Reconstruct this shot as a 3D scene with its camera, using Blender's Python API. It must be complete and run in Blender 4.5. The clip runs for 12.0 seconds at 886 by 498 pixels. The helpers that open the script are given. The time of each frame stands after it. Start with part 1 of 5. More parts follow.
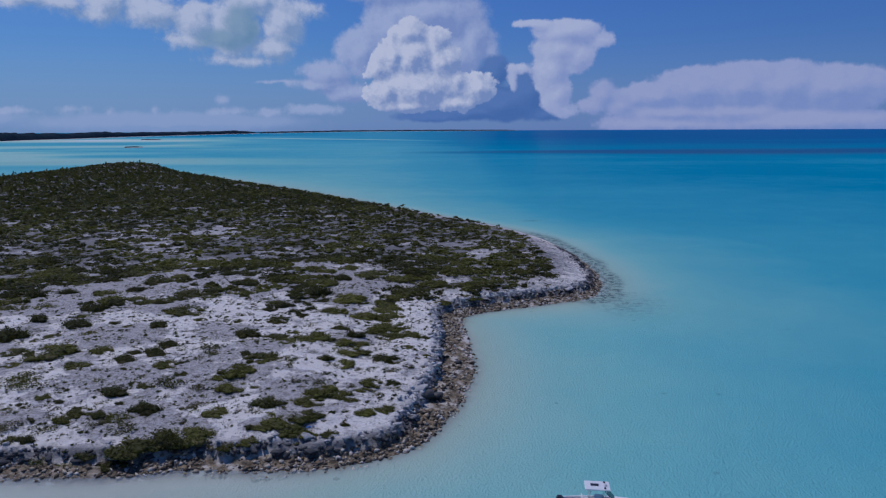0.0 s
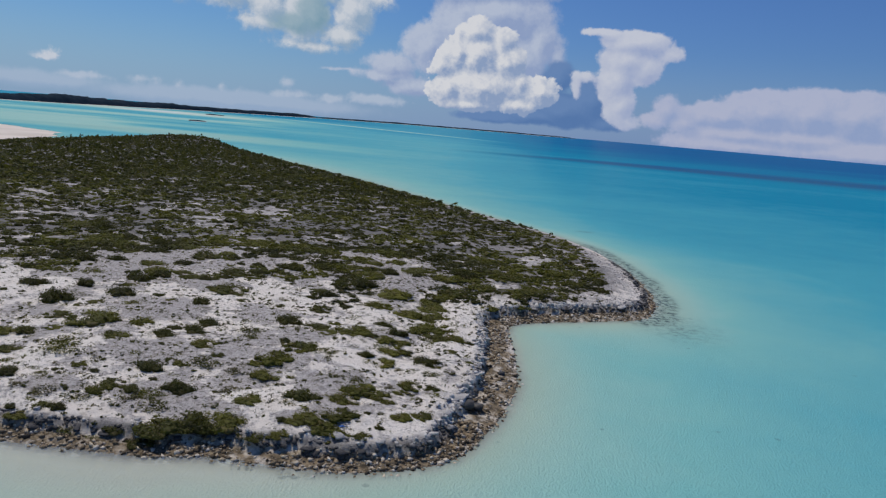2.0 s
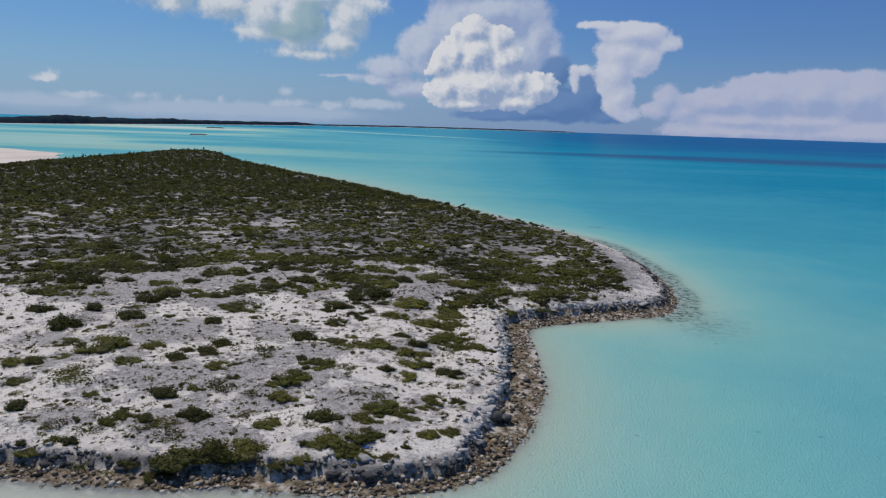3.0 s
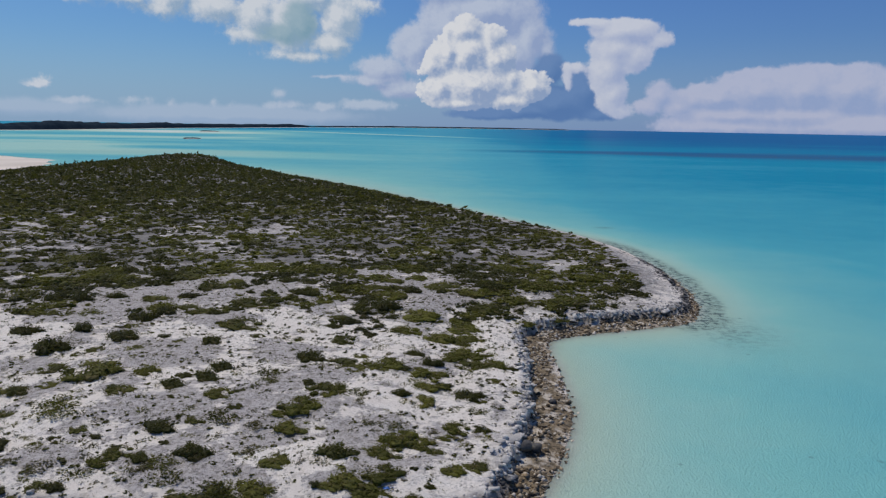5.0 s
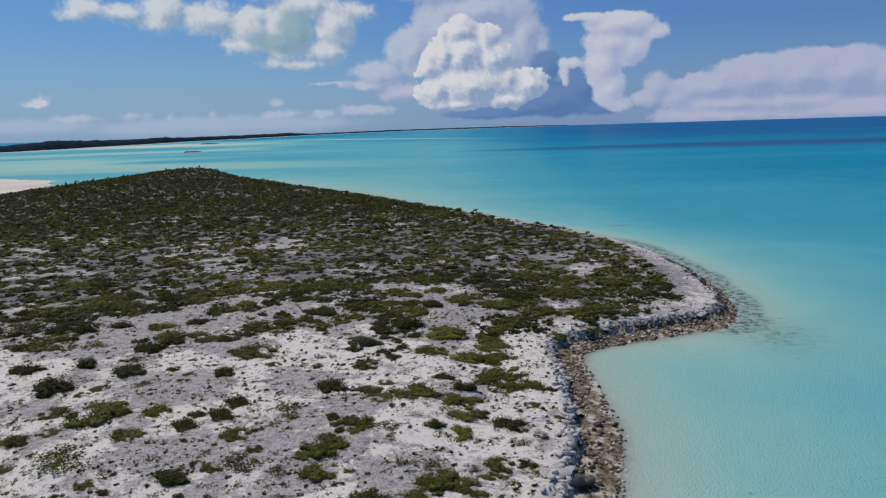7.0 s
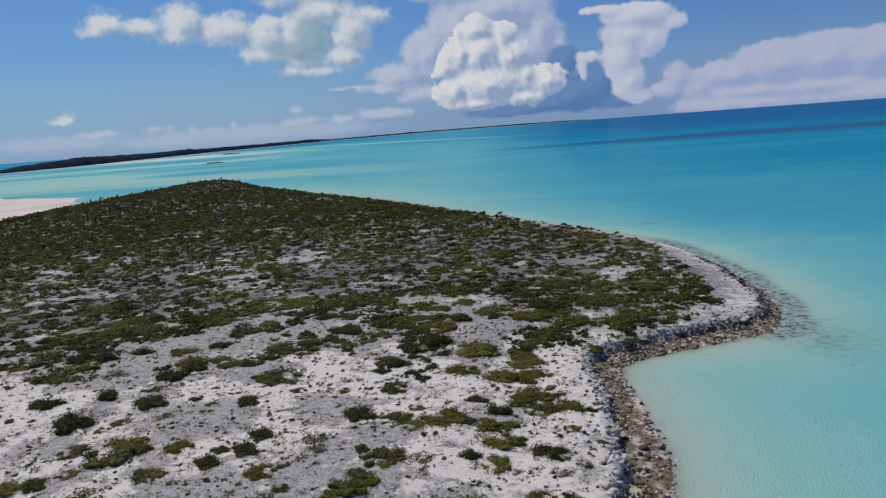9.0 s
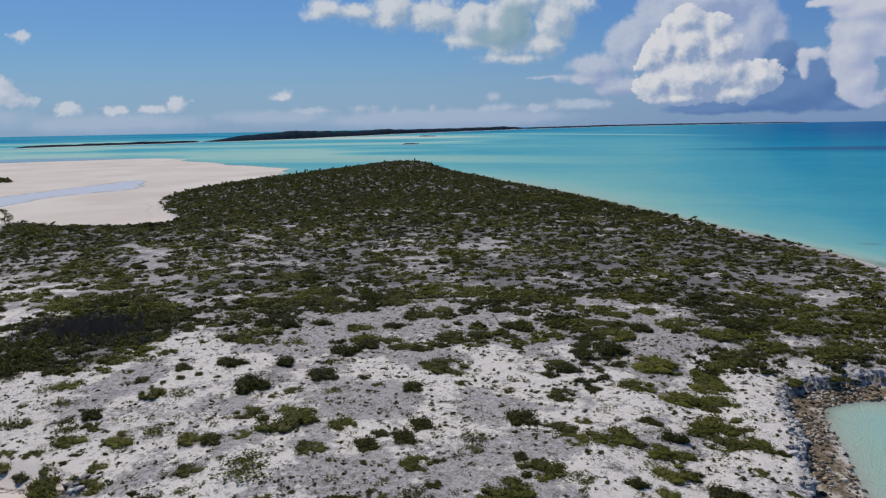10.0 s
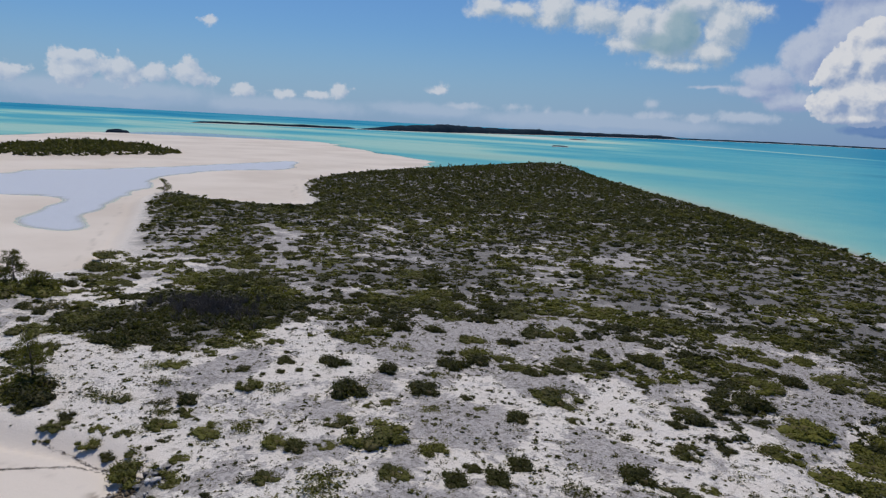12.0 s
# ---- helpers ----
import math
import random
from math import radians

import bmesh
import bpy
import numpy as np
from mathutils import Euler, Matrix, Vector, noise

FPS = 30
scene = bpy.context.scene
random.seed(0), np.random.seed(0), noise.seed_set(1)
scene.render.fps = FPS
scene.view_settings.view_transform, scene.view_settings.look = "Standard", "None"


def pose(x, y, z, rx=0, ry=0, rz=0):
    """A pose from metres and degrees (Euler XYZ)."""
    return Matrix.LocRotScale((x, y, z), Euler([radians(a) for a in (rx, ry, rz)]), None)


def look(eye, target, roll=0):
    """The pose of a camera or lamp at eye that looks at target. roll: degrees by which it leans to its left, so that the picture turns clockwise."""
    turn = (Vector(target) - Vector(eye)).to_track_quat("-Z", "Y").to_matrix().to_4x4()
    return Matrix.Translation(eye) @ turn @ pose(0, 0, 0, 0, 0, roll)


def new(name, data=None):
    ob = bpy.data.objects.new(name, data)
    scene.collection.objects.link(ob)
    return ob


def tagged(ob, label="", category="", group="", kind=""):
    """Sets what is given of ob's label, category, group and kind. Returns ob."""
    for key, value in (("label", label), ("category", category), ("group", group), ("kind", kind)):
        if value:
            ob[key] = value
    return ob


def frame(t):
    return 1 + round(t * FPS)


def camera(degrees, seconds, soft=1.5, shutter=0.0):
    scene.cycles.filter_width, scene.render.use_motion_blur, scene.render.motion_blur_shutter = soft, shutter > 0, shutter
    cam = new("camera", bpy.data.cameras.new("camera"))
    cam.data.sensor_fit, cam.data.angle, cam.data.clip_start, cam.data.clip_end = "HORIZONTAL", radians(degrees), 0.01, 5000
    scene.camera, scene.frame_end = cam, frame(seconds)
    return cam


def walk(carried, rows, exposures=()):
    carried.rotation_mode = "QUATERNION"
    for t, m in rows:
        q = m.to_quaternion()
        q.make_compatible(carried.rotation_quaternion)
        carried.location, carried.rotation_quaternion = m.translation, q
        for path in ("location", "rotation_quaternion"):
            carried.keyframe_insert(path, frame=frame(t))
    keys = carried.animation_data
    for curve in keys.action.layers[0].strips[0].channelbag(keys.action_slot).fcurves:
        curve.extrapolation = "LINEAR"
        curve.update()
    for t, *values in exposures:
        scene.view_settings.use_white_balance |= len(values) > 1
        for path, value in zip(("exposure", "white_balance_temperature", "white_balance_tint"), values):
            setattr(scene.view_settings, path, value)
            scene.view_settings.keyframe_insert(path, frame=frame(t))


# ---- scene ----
cam = camera(62.1, 12.0, soft=1.3)


def aim(x, y, z, yaw, pitch, roll):
    """The pose of the drone's camera: yaw to the left, pitch up, roll leaning left, in degrees."""
    a, p = radians(yaw), radians(pitch)
    ahead = Vector((-math.sin(a) * math.cos(p), math.cos(a) * math.cos(p), math.sin(p)))
    return look((x, y, z), Vector((x, y, z)) + ahead * 50, roll)


# t, x, y, z, yaw, pitch, roll
PATH = [
    (0.0, 0.00, 0.00, 30.00, -0.00, -9.35, -0.29),
    (0.5, 0.19, 0.28, 29.91, 2.65, -9.49, 3.37),
    (1.0, 0.10, 0.92, 29.88, 3.48, -9.54, 4.59),
    (1.5, -0.32, 2.01, 29.79, 3.49, -9.55, 4.96),
    (2.0, -1.06, 3.60, 29.81, 3.62, -9.58, 4.87),
    (2.5, -1.75, 5.13, 29.83, 4.04, -9.55, 2.70),
    (3.0, -2.48, 6.62, 29.86, 4.14, -9.54, 1.89),
    (5.0, -5.25, 13.22, 30.04, 3.82, -9.57, 0.97),
    (5.5, -6.00, 15.02, 30.08, 3.60, -9.58, 0.88),
    (6.0, -6.76, 16.71, 30.11, 3.44, -9.58, 0.83),
    (6.5, -7.51, 18.23, 30.20, 3.62, -9.54, -0.19),
    (7.0, -7.97, 19.64, 30.40, 4.20, -9.46, -1.78),
    (9.0, -8.58, 23.92, 31.43, 6.09, -9.35, -4.28),
    (9.5, -8.94, 25.95, 31.50, 5.29, -9.34, -3.44),
    (9.7, -9.14, 26.63, 31.55, 7.30, -9.39, -3.25),
    (9.8, -9.12, 26.92, 31.56, 12.50, -9.39, -2.50),
    (9.9, -9.10, 27.21, 31.58, 16.60, -9.46, -1.80),
    (10.0, -9.08, 27.50, 31.59, 20.39, -9.52, -1.04),
    (10.2, -8.98, 28.20, 31.61, 23.19, -9.62, 1.20),
    (10.5, -8.83, 29.25, 31.64, 24.78, -9.82, 7.34),
    (11.0, -8.95, 31.05, 31.64, 26.82, -9.90, 8.78),
    (11.5, -10.00, 33.17, 31.72, 28.86, -9.95, 7.50),
    (12.0, -10.54, 35.25, 31.80, 31.27, -9.79, 3.06),
]
EXPOSURES = [(0.0, -1.0, 5150, 20), (0.5, -0.82, 5550, 18), (1.0, -0.80, 5900, 12), (1.5, -0.65, 6200, 11), (2.5, -0.55, 6200, 10), (5.0, -0.55, 6200, 10), (9.0, -0.55, 6200, 10), (12.0, -0.55, 6200, 10)]
walk(cam, [(t, aim(*row)) for t, *row in PATH], EXPOSURES)

# ---------------------------------------------------------------- numbers
SUN_AZ, SUN_EL = radians(-48), radians(60)   # azimuth from north (+y), clockwise; elevation


# ---------------------------------------------------------------- node helpers
class Nodes:
    """Short hands for building a node tree."""

    def __init__(self, tree):
        self.t = tree

    def n(self, kind, **props):
        node = self.t.nodes.new(kind)
        for key, value in props.items():
            if key == "op":
                node.operation = value
            elif key == "typ":
                node.data_type = value
            elif key == "blend":
                node.blend_type = value
            elif key == "feature":
                node.feature = value
            elif key == "attr":
                node.attribute_name = value
        return node

    def put(self, socket, value):
        if isinstance(value, bpy.types.NodeSocket):
            self.t.links.new(value, socket)
        else:
            socket.default_value = value

    def math(self, op, a, b=0.0, c=None, clamp=False):
        node = self.n("ShaderNodeMath", op=op)
        node.use_clamp = clamp
        self.put(node.inputs[0], a)
        self.put(node.inputs[1], b)
        if c is not None:
            self.put(node.inputs[2], c)
        return node.outputs[0]

    def vec(self, op, a, b=(0, 0, 0)):
        node = self.n("ShaderNodeVectorMath", op=op)
        self.put(node.inputs[0], a)
        self.put(node.inputs[1], b)
        return node.outputs["Value"] if op in ("LENGTH", "DOT_PRODUCT", "DISTANCE") else node.outputs[0]

    def scaled(self, a, s):
        node = self.n("ShaderNodeVectorMath", op="SCALE")
        self.put(node.inputs[0], a)
        self.put(node.inputs["Scale"], s)
        return node.outputs[0]

    def mix(self, f, a, b, blend="MIX"):
        node = self.n("ShaderNodeMix", typ="RGBA", blend=blend)
        self.put(node.inputs[0], f)
        self.put(node.inputs[6], a)
        self.put(node.inputs[7], b)
        return node.outputs[2]

    def noise(self, vector, scale, detail=4.0, rough=0.55, distort=0.0):
        node = self.n("ShaderNodeTexNoise")
        self.put(node.inputs["Vector"], vector)
        self.put(node.inputs["Scale"], scale)
        self.put(node.inputs["Detail"], detail)
        self.put(node.inputs["Roughness"], rough)
        self.put(node.inputs["Distortion"], distort)
        return node.outputs[0]

    def voronoi(self, vector, scale, feature="F1"):
        node = self.n("ShaderNodeTexVoronoi", feature=feature)
        self.put(node.inputs["Vector"], vector)
        self.put(node.inputs["Scale"], scale)
        return node.outputs["Distance"]

    def step(self, x, lo, hi, a=0.0, b=1.0):
        node = self.n("ShaderNodeMapRange")
        node.interpolation_type = "SMOOTHSTEP"
        for k, v in enumerate((x, lo, hi, a, b)):
            self.put(node.inputs[k], v)
        return node.outputs[0]

    def ramp(self, x, stops):
        node = self.n("ShaderNodeValToRGB")
        self.put(node.inputs[0], x)
        e = node.color_ramp.elements
        e[0].position, e[0].color = stops[0][0], (*stops[0][1], 1)
        e[1].position, e[1].color = stops[-1][0], (*stops[-1][1], 1)
        for p, c in stops[1:-1]:
            k = e.new(p)
            k.color = (*c, 1)
        return node.outputs[0]

    def bump(self, h, strength, distance):
        node = self.n("ShaderNodeBump")
        self.put(node.inputs["Height"], h)
        node.inputs["Strength"].default_value, node.inputs["Distance"].default_value = strength, distance
        return node.outputs[0]


def rgb(*c):
    return (*c, 1.0)


# ---------------------------------------------------------------- world: sky with fair-weather clouds
world = bpy.data.worlds.new("sky")
scene.world = world
world.use_nodes = True
world.node_tree.nodes.clear()
SKY_STRENGTH = 0.085

# cloud masses: azimuth, elevation, half width, half height, in degrees
TOWER = [(-2.5, 7.1, 1.25, 1.16), (-0.6, 6.4, 1.16, 1.07), (-3.8, 5.5, 1.25, 1.33), (-2.2, 5.4, 1.87, 1.60), (0.0, 4.9, 1.52, 1.51), (-4.5, 2.7, 1.42, 1.16), (-1.8, 3.0, 2.85, 1.78), (2.4, 3.0, 1.78, 1.24), 
         (0.9, 3.5, 1.16, 1.16), (0.8, 1.8, 2.00, 0.62), (-2.6, 1.7, 2.67, 0.53), (-5.0, 4.5, 0.89, 0.89)]
VEIL = [(-6.0, 5.7, 2.23, 2.22), (-8.7, 4.1, 2.32, 1.24), (-9.2, 3.3, 3.12, 0.53), (-3.9, 7.4, 2.47, 2.22), (-1.1, 8.4, 4.94, 2.22), (2.3, 6.7, 1.61, 2.67), (3.6, 5.8, 0.89, 1.78), (1.2, 5.2, 2.23, 2.22), 
         (-11.8, 3.4, 2.67, 0.18), (-7.1, 2.7, 2.67, 0.89), (-2.2, 11.5, 7.26, 3.11)]
ANVIL = [(6.9, 7.6, 2.02, 0.40), (9.3, 7.0, 2.78, 0.98), (11.8, 6.3, 1.16, 0.71), (8.7, 5.7, 2.05, 1.33), (8.2, 4.4, 1.69, 1.60), (10.0, 5.2, 1.61, 1.24), (8.6, 2.5, 1.42, 1.60), (9.3, 1.3, 1.07, 0.71), 
         (5.8, 4.3, 1.1, 0.45), (5.3, 3.6, 0.5, 0.9), (7.8, 3.4, 0.98, 0.89)]
BANK = [(17.0, 0.2, 6.0, 1.0), (25.0, 0.3, 8.0, 1.2), (12.0, 2.5, 1.16, 1.16), (11.3, 1.6, 1.33, 0.80), (13.4, 1.7, 1.42, 1.16), (15.9, 2.3, 3.56, 1.16), (18.8, 2.7, 4.00, 1.69), (21.6, 2.8, 4.00, 1.96), (24.4, 2.7, 4.00, 1.87), (27.4, 2.5, 4.45, 1.78), 
         (17.0, 1.0, 4.89, 0.89), (21.6, 1.0, 5.33, 0.89)]
OVERHEAD = [(-28.7, 8.7, 1.62, 1.16), (-29.6, 8.3, 1.53, 0.62), (-26.5, 8.3, 2.25, 0.89), (-23.8, 8.6, 2.07, 1.78), (-24.5, 7.7, 2.24, 0.71), (-20.8, 8.1, 2.69, 1.51), (-18.0, 7.6, 2.24, 1.78), (-15.6, 7.1, 2.69, 2.49), 
         (-18.2, 6.3, 2.41, 0.89), (-14.2, 9.1, 2.70, 1.60), (-11.8, 7.8, 1.97, 2.58), (-12.6, 5.8, 2.05, 1.33), (-14.8, 4.9, 3.39, 0.58), (-10.0, 8.6, 1.71, 0.89), (-16.5, 10.4, 2.71, 1.33), (-12.2, 12.1, 6.36, 2.67), 
         (-19.5, 12.3, 6.82, 2.22)]
LOW_LEFT = [(-58.0, 3.1, 1.60, 0.62), (-58.2, 2.1, 1.60, 1.16), (-56.4, 2.6, 0.89, 0.53), (-55.2, 2.5, 1.16, 0.98), (-54.4, 2.0, 1.07, 0.80), (-52.8, 2.3, 1.33, 0.80), (-50.7, 2.7, 1.11, 0.89), (-49.9, 2.1, 1.42, 0.53), 
         (-61.7, 1.8, 1.16, 0.62), (-49.2, 6.2, 0.72, 0.31), (-39.8, 1.9, 0.89, 0.58), (-41.4, 1.5, 1.24, 0.36), (-43.9, 1.4, 0.89, 0.36), (-46.8, 1.5, 1.11, 0.53), (-32.1, 2.4, 0.71, 0.40), (-63.5, 1.9, 1.78, 0.89)]
LOW_HAZE = [(-56.0, 0.8, 9.0, 1.2), (-44.0, 0.5, 8.0, 0.9), (-20.0, 0.5, 12.0, 0.9), (-33.0, 0.8, 6.0, 0.8)]
LOW_ROW = [(-16.3, 2.0, 0.67, 0.53), (-15.8, 1.3, 1.87, 0.36), (-13.0, 1.2, 1.87, 0.40), (-9.8, 1.4, 2.67, 0.53), (-21.1, 1.4, 0.49, 0.40), (-19.9, 1.2, 0.40, 0.36), (-24.0, 1.3, 0.53, 0.36), (-26.5, 1.4, 0.89, 0.36), 
         (-25.5, 1.4, 0.44, 0.36), (-32.3, 2.4, 0.98, 0.40), (-29.3, 1.3, 1.33, 0.27), (-30.7, 1.3, 1.78, 0.27)]
GLOOM = [(4.4, 1.8, 3.11, 1.51), (2.3, 1.3, 4.00, 0.71), (6.5, 2.7, 1.96, 1.96), (3.9, 4.2, 1.43, 1.42), (-0.3, 0.9, 4.00, 0.53), (7.7, 1.0, 2.22, 0.71)]
DIM = [(-14.7, 7.4, 1.52, 1.96), (-16.1, 6.4, 2.24, 0.98)]


def cloud_group(name, blobs, billow, ragged):
    """A node group: how deep a direction (degrees of azimuth and elevation) lies inside a cloud mass."""
    tree = bpy.data.node_groups.new(name, "ShaderNodeTree")
    tree.interface.new_socket("P", in_out="INPUT", socket_type="NodeSocketVector")
    tree.interface.new_socket("F", in_out="OUTPUT", socket_type="NodeSocketFloat")
    k = Nodes(tree)
    p = k.n("NodeGroupInput").outputs[0]
    field = None
    for a, e, w, h in blobs:
        d = k.vec("MULTIPLY", k.vec("SUBTRACT", p, (a, e, 0)), (1 / w, 1 / h, 0))
        one = k.math("MULTIPLY", k.math("SUBTRACT", 1.0, k.vec("LENGTH", d)), (w * h) ** 0.5)
        field = one if field is None else k.math("SMOOTH_MAX", field, one, 0.5)
    puff = k.math("SUBTRACT", 0.55, k.voronoi(p, 1.1, "SMOOTH_F1"))
    puff3 = k.math("SUBTRACT", 0.45, k.voronoi(k.vec("ADD", p, (3.1, 8.4, 0)), 5.6, "SMOOTH_F1"))
    puff2 = k.math("SUBTRACT", 0.5, k.voronoi(k.vec("ADD", p, (7.3, 2.1, 0)), 2.7, "SMOOTH_F1"))
    rag = k.math("SUBTRACT", k.noise(p, 1.1, 9.0, 0.64), 0.5)
    field = k.math("ADD", field, k.math("MULTIPLY", puff, billow))
    field = k.math("ADD", field, k.math("ADD", k.math("MULTIPLY", puff2, billow * 0.5), k.math("MULTIPLY", puff3, billow * 0.28)))
    field = k.math("ADD", field, k.math("MULTIPLY", rag, ragged))
    tree.links.new(field, k.n("NodeGroupOutput").inputs[0])
    return tree


w = Nodes(world.node_tree)
sky = w.n("ShaderNodeTexSky")
sky.sky_type, sky.sun_disc = "NISHITA", False
sky.sun_elevation, sky.sun_rotation = SUN_EL, SUN_AZ
sky.air_density, sky.dust_density, sky.ozone_density = 1.0, 0.6, 2.0
way = w.n("ShaderNodeTexCoord").outputs["Generated"]
split = w.n("ShaderNodeSeparateXYZ")
w.put(split.inputs[0], way)
wx, wy, wz = split.outputs
azim = w.math("MULTIPLY", w.math("ARCTAN2", wx, wy), 57.2958)
elev = w.math("MULTIPLY", w.math("ARCSINE", wz), 57.2958)
join = w.n("ShaderNodeCombineXYZ")
w.put(join.inputs[0], azim)
w.put(join.inputs[1], elev)
P = join.outputs[0]
wob = w.n("ShaderNodeTexNoise")
w.put(wob.inputs["Vector"], P)
wob.inputs["Scale"].default_value, wob.inputs["Detail"].default_value = 0.55, 3.0
P = w.vec("ADD", P, w.scaled(w.vec("SUBTRACT", wob.outputs["Color"], (0.5, 0.5, 0.5)), 0.55))
haze = w.step(elev, -0.5, 7.0, 0.68, 0.0)
bright_side = w.step(azim, 14.0, -26.0)
tint = w.mix(bright_side, rgb(0.51, 0.775, 1.26), rgb(0.57, 0.88, 1.26))
mist = w.mix(bright_side, rgb(3.7, 5.4, 9.1), rgb(4.6, 6.7, 9.9))
sky_col = w.mix(haze, w.mix(1.0, sky.outputs[0], tint, "MULTIPLY"), mist)


def cloud_layer(under, name, blobs, billow, ragged, edge, lit, shade, opacity, relief=0.8, reach=0.55, base=-3.0):
    """Lays one cloud mass over the sky: soft edges, and light from the upper left by its depth towards the sun."""
    tree = cloud_group(name, blobs, billow, ragged)
    fields = []
    for shift in ((0, 0, 0), (-reach, reach, 0)):
        g = w.n("ShaderNodeGroup")
        g.node_tree = tree
        w.put(g.inputs[0], w.vec("ADD", P, shift))
        fields.append(g.outputs[0])
    cover = w.math("MULTIPLY", w.step(fields[0], 0.0, edge), opacity)
    cover = w.math("MULTIPLY", cover, w.step(elev, base, base + 1.8))
    glow = w.math("ADD", w.math("MULTIPLY", w.math("SUBTRACT", fields[0], fields[1]), relief), 0.5, clamp=True)
    fine = w.noise(P, 2.0, 8.0, 0.66)
    glow = w.math("ADD", glow, w.math("MULTIPLY", w.math("SUBTRACT", fine, 0.5), 0.45), clamp=True)
    return w.mix(cover, under, w.mix(glow, rgb(*shade), rgb(*lit)))


sky_col = cloud_layer(sky_col, "cloud_veil", VEIL, 0.35, 1.3, 0.8, (7.9, 8.6, 10.2), (4.8, 5.9, 8.7), 0.94, 0.7)
sky_col = cloud_layer(sky_col, "cloud_gloom", GLOOM, 0.3, 0.6, 0.6, (2.3, 3.9, 7.2), (1.6, 3.1, 6.4), 0.97)
sky_col = cloud_layer(sky_col, "cloud_bank", BANK, 0.4, 0.8, 0.5, (8.3, 8.3, 10.1), (5.2, 6.2, 9.3), 0.76, 0.7, 0.5, -2.0)
sky_col = cloud_layer(sky_col, "cloud_anvil", ANVIL, 0.35, 0.7, 0.35, (9.4, 9.6, 10.6), (5.6, 6.5, 9.2), 0.96, 0.6)
sky_col = cloud_layer(sky_col, "cloud_tower", TOWER, 0.7, 0.7, 0.18, (11.2, 11.1, 11.2), (4.4, 5.7, 8.3), 1.0, 1.05, 0.4)
sky_col = cloud_layer(sky_col, "cloud_overhead", OVERHEAD, 0.4, 1.9, 1.1, (10.4, 10.6, 10.8), (4.9, 6.5, 8.3), 0.93, 0.75, 0.6)
sky_col = cloud_layer(sky_col, "cloud_dim", DIM, 0.3, 1.2, 1.0, (4.4, 6.4, 7.4), (3.2, 5.4, 6.6), 0.85)
sky_col = cloud_layer(sky_col, "cloud_low_haze", LOW_HAZE, 0.3, 1.0, 1.5, (7.6, 8.6, 10.4), (6.0, 7.4, 9.8), 0.5)
sky_col = cloud_layer(sky_col, "cloud_low_row", LOW_ROW, 0.4, 1.1, 0.7, (8.2, 9.0, 10.4), (5.4, 6.8, 9.2), 0.7)
sky_col = cloud_layer(sky_col, "cloud_low_left", LOW_LEFT, 0.7, 1.3, 0.45, (9.8, 10.2, 10.9), (5.6, 7.0, 9.2), 0.88)
back = w.n("ShaderNodeBackground")
w.put(back.inputs[0], sky_col)
back.inputs[1].default_value = SKY_STRENGTH
w.put(w.n("ShaderNodeOutputWorld").inputs[0], back.outputs[0])

sun = new("sun", bpy.data.lights.new("sun", "SUN"))
sun.data.energy, sun.data.angle, sun.data.color = 3.9, radians(0.53), (1.0, 0.91, 0.77)
sun.matrix_world = look((math.sin(SUN_AZ) * 300, math.cos(SUN_AZ) * 300, 300 * math.tan(SUN_EL)), (0, 0, 0))
sun.matrix_world.translation = (-150, 120, 250)

# ---------------------------------------------------------------- plan of the coast
# where the water meets the cay: the rocky south and east shore, the beaches of the north and west
ROCK_SHORE = [(-64.5, 70.8), (-60, 66.6), (-53, 61.6), (-46, 60.3), (-38.6, 60.1), (-29.2, 60.2), (-23, 61.4), (-13.4, 61.1), (-7, 62.9), (-2.4, 66.3), (0.6, 73.2), (2.6, 80.4),
              (3.9, 88.2), (3.9, 95.2), (3.6, 103.5), (3.0, 110.2), (4.0, 115.2), (9.2, 118.8), (19.8, 123.9), (25.8, 127.4), (28.9, 133.1), (31.2, 143), (31.8, 158), (30.6, 176)]
SAND_SHORE = [(27.8, 195), (23.3, 209.4), (16.4, 223.5), (5, 241.6), (-17.6, 277.1), (-41, 313.5), (-75, 363.8), (-109, 411.2), (-165, 490), (-200, 540.3), (-222, 558.1), (-245, 544.3), (-272, 483.1), (-276, 427.9), (-273, 364.8),
              (-256, 307.6), (-222, 264.2), (-188, 226.8), (-206, 215.9), (-240, 217.9), (-233, 195.2), (-183, 153.8), (-142, 116.3), (-158, 98), (-150, 82), (-128, 70), (-104, 64.5), (-88, 66), (-77, 68.6), (-70, 70.6)]
FLATS = [(-50, 57.2), (-75, 51.3), (-130, 49.3), (-260, 93.7), (-416.6, 167.6), (-615, 295.8), (-768.8, 512.7), (-818.4, 705), (-634.9, 727.7), (-496, 645.8), (-396.8, 581.7), (-310.5, 509.8), (-285, 463.4), (-240, 325.4), (-150, 207.1), (-100, 118.3), (-62, 73)]
POND = [(-344, 208), (-353, 228), (-351, 268), (-357, 347), (-365, 415), (-330, 385), (-304, 350), (-311, 307), (-301, 263), (-285, 244), (-262, 228), (-246, 206), (-222, 184), (-202, 163), (-186, 151), (-184, 140), (-197, 134), (-213, 138), (-232, 158),
        (-248, 172), (-265, 165), (-290, 145), (-330, 160)]
WEST_CAY = [(-386.9, 228.8), (-420.6, 258.3), (-420.6, 301.7), (-424.6, 366.8), (-466.2, 399.3), (-540.6, 426), (-595.2, 394.4), (-555.5, 325.4), (-491, 266.2), (-436.5, 221.8)]


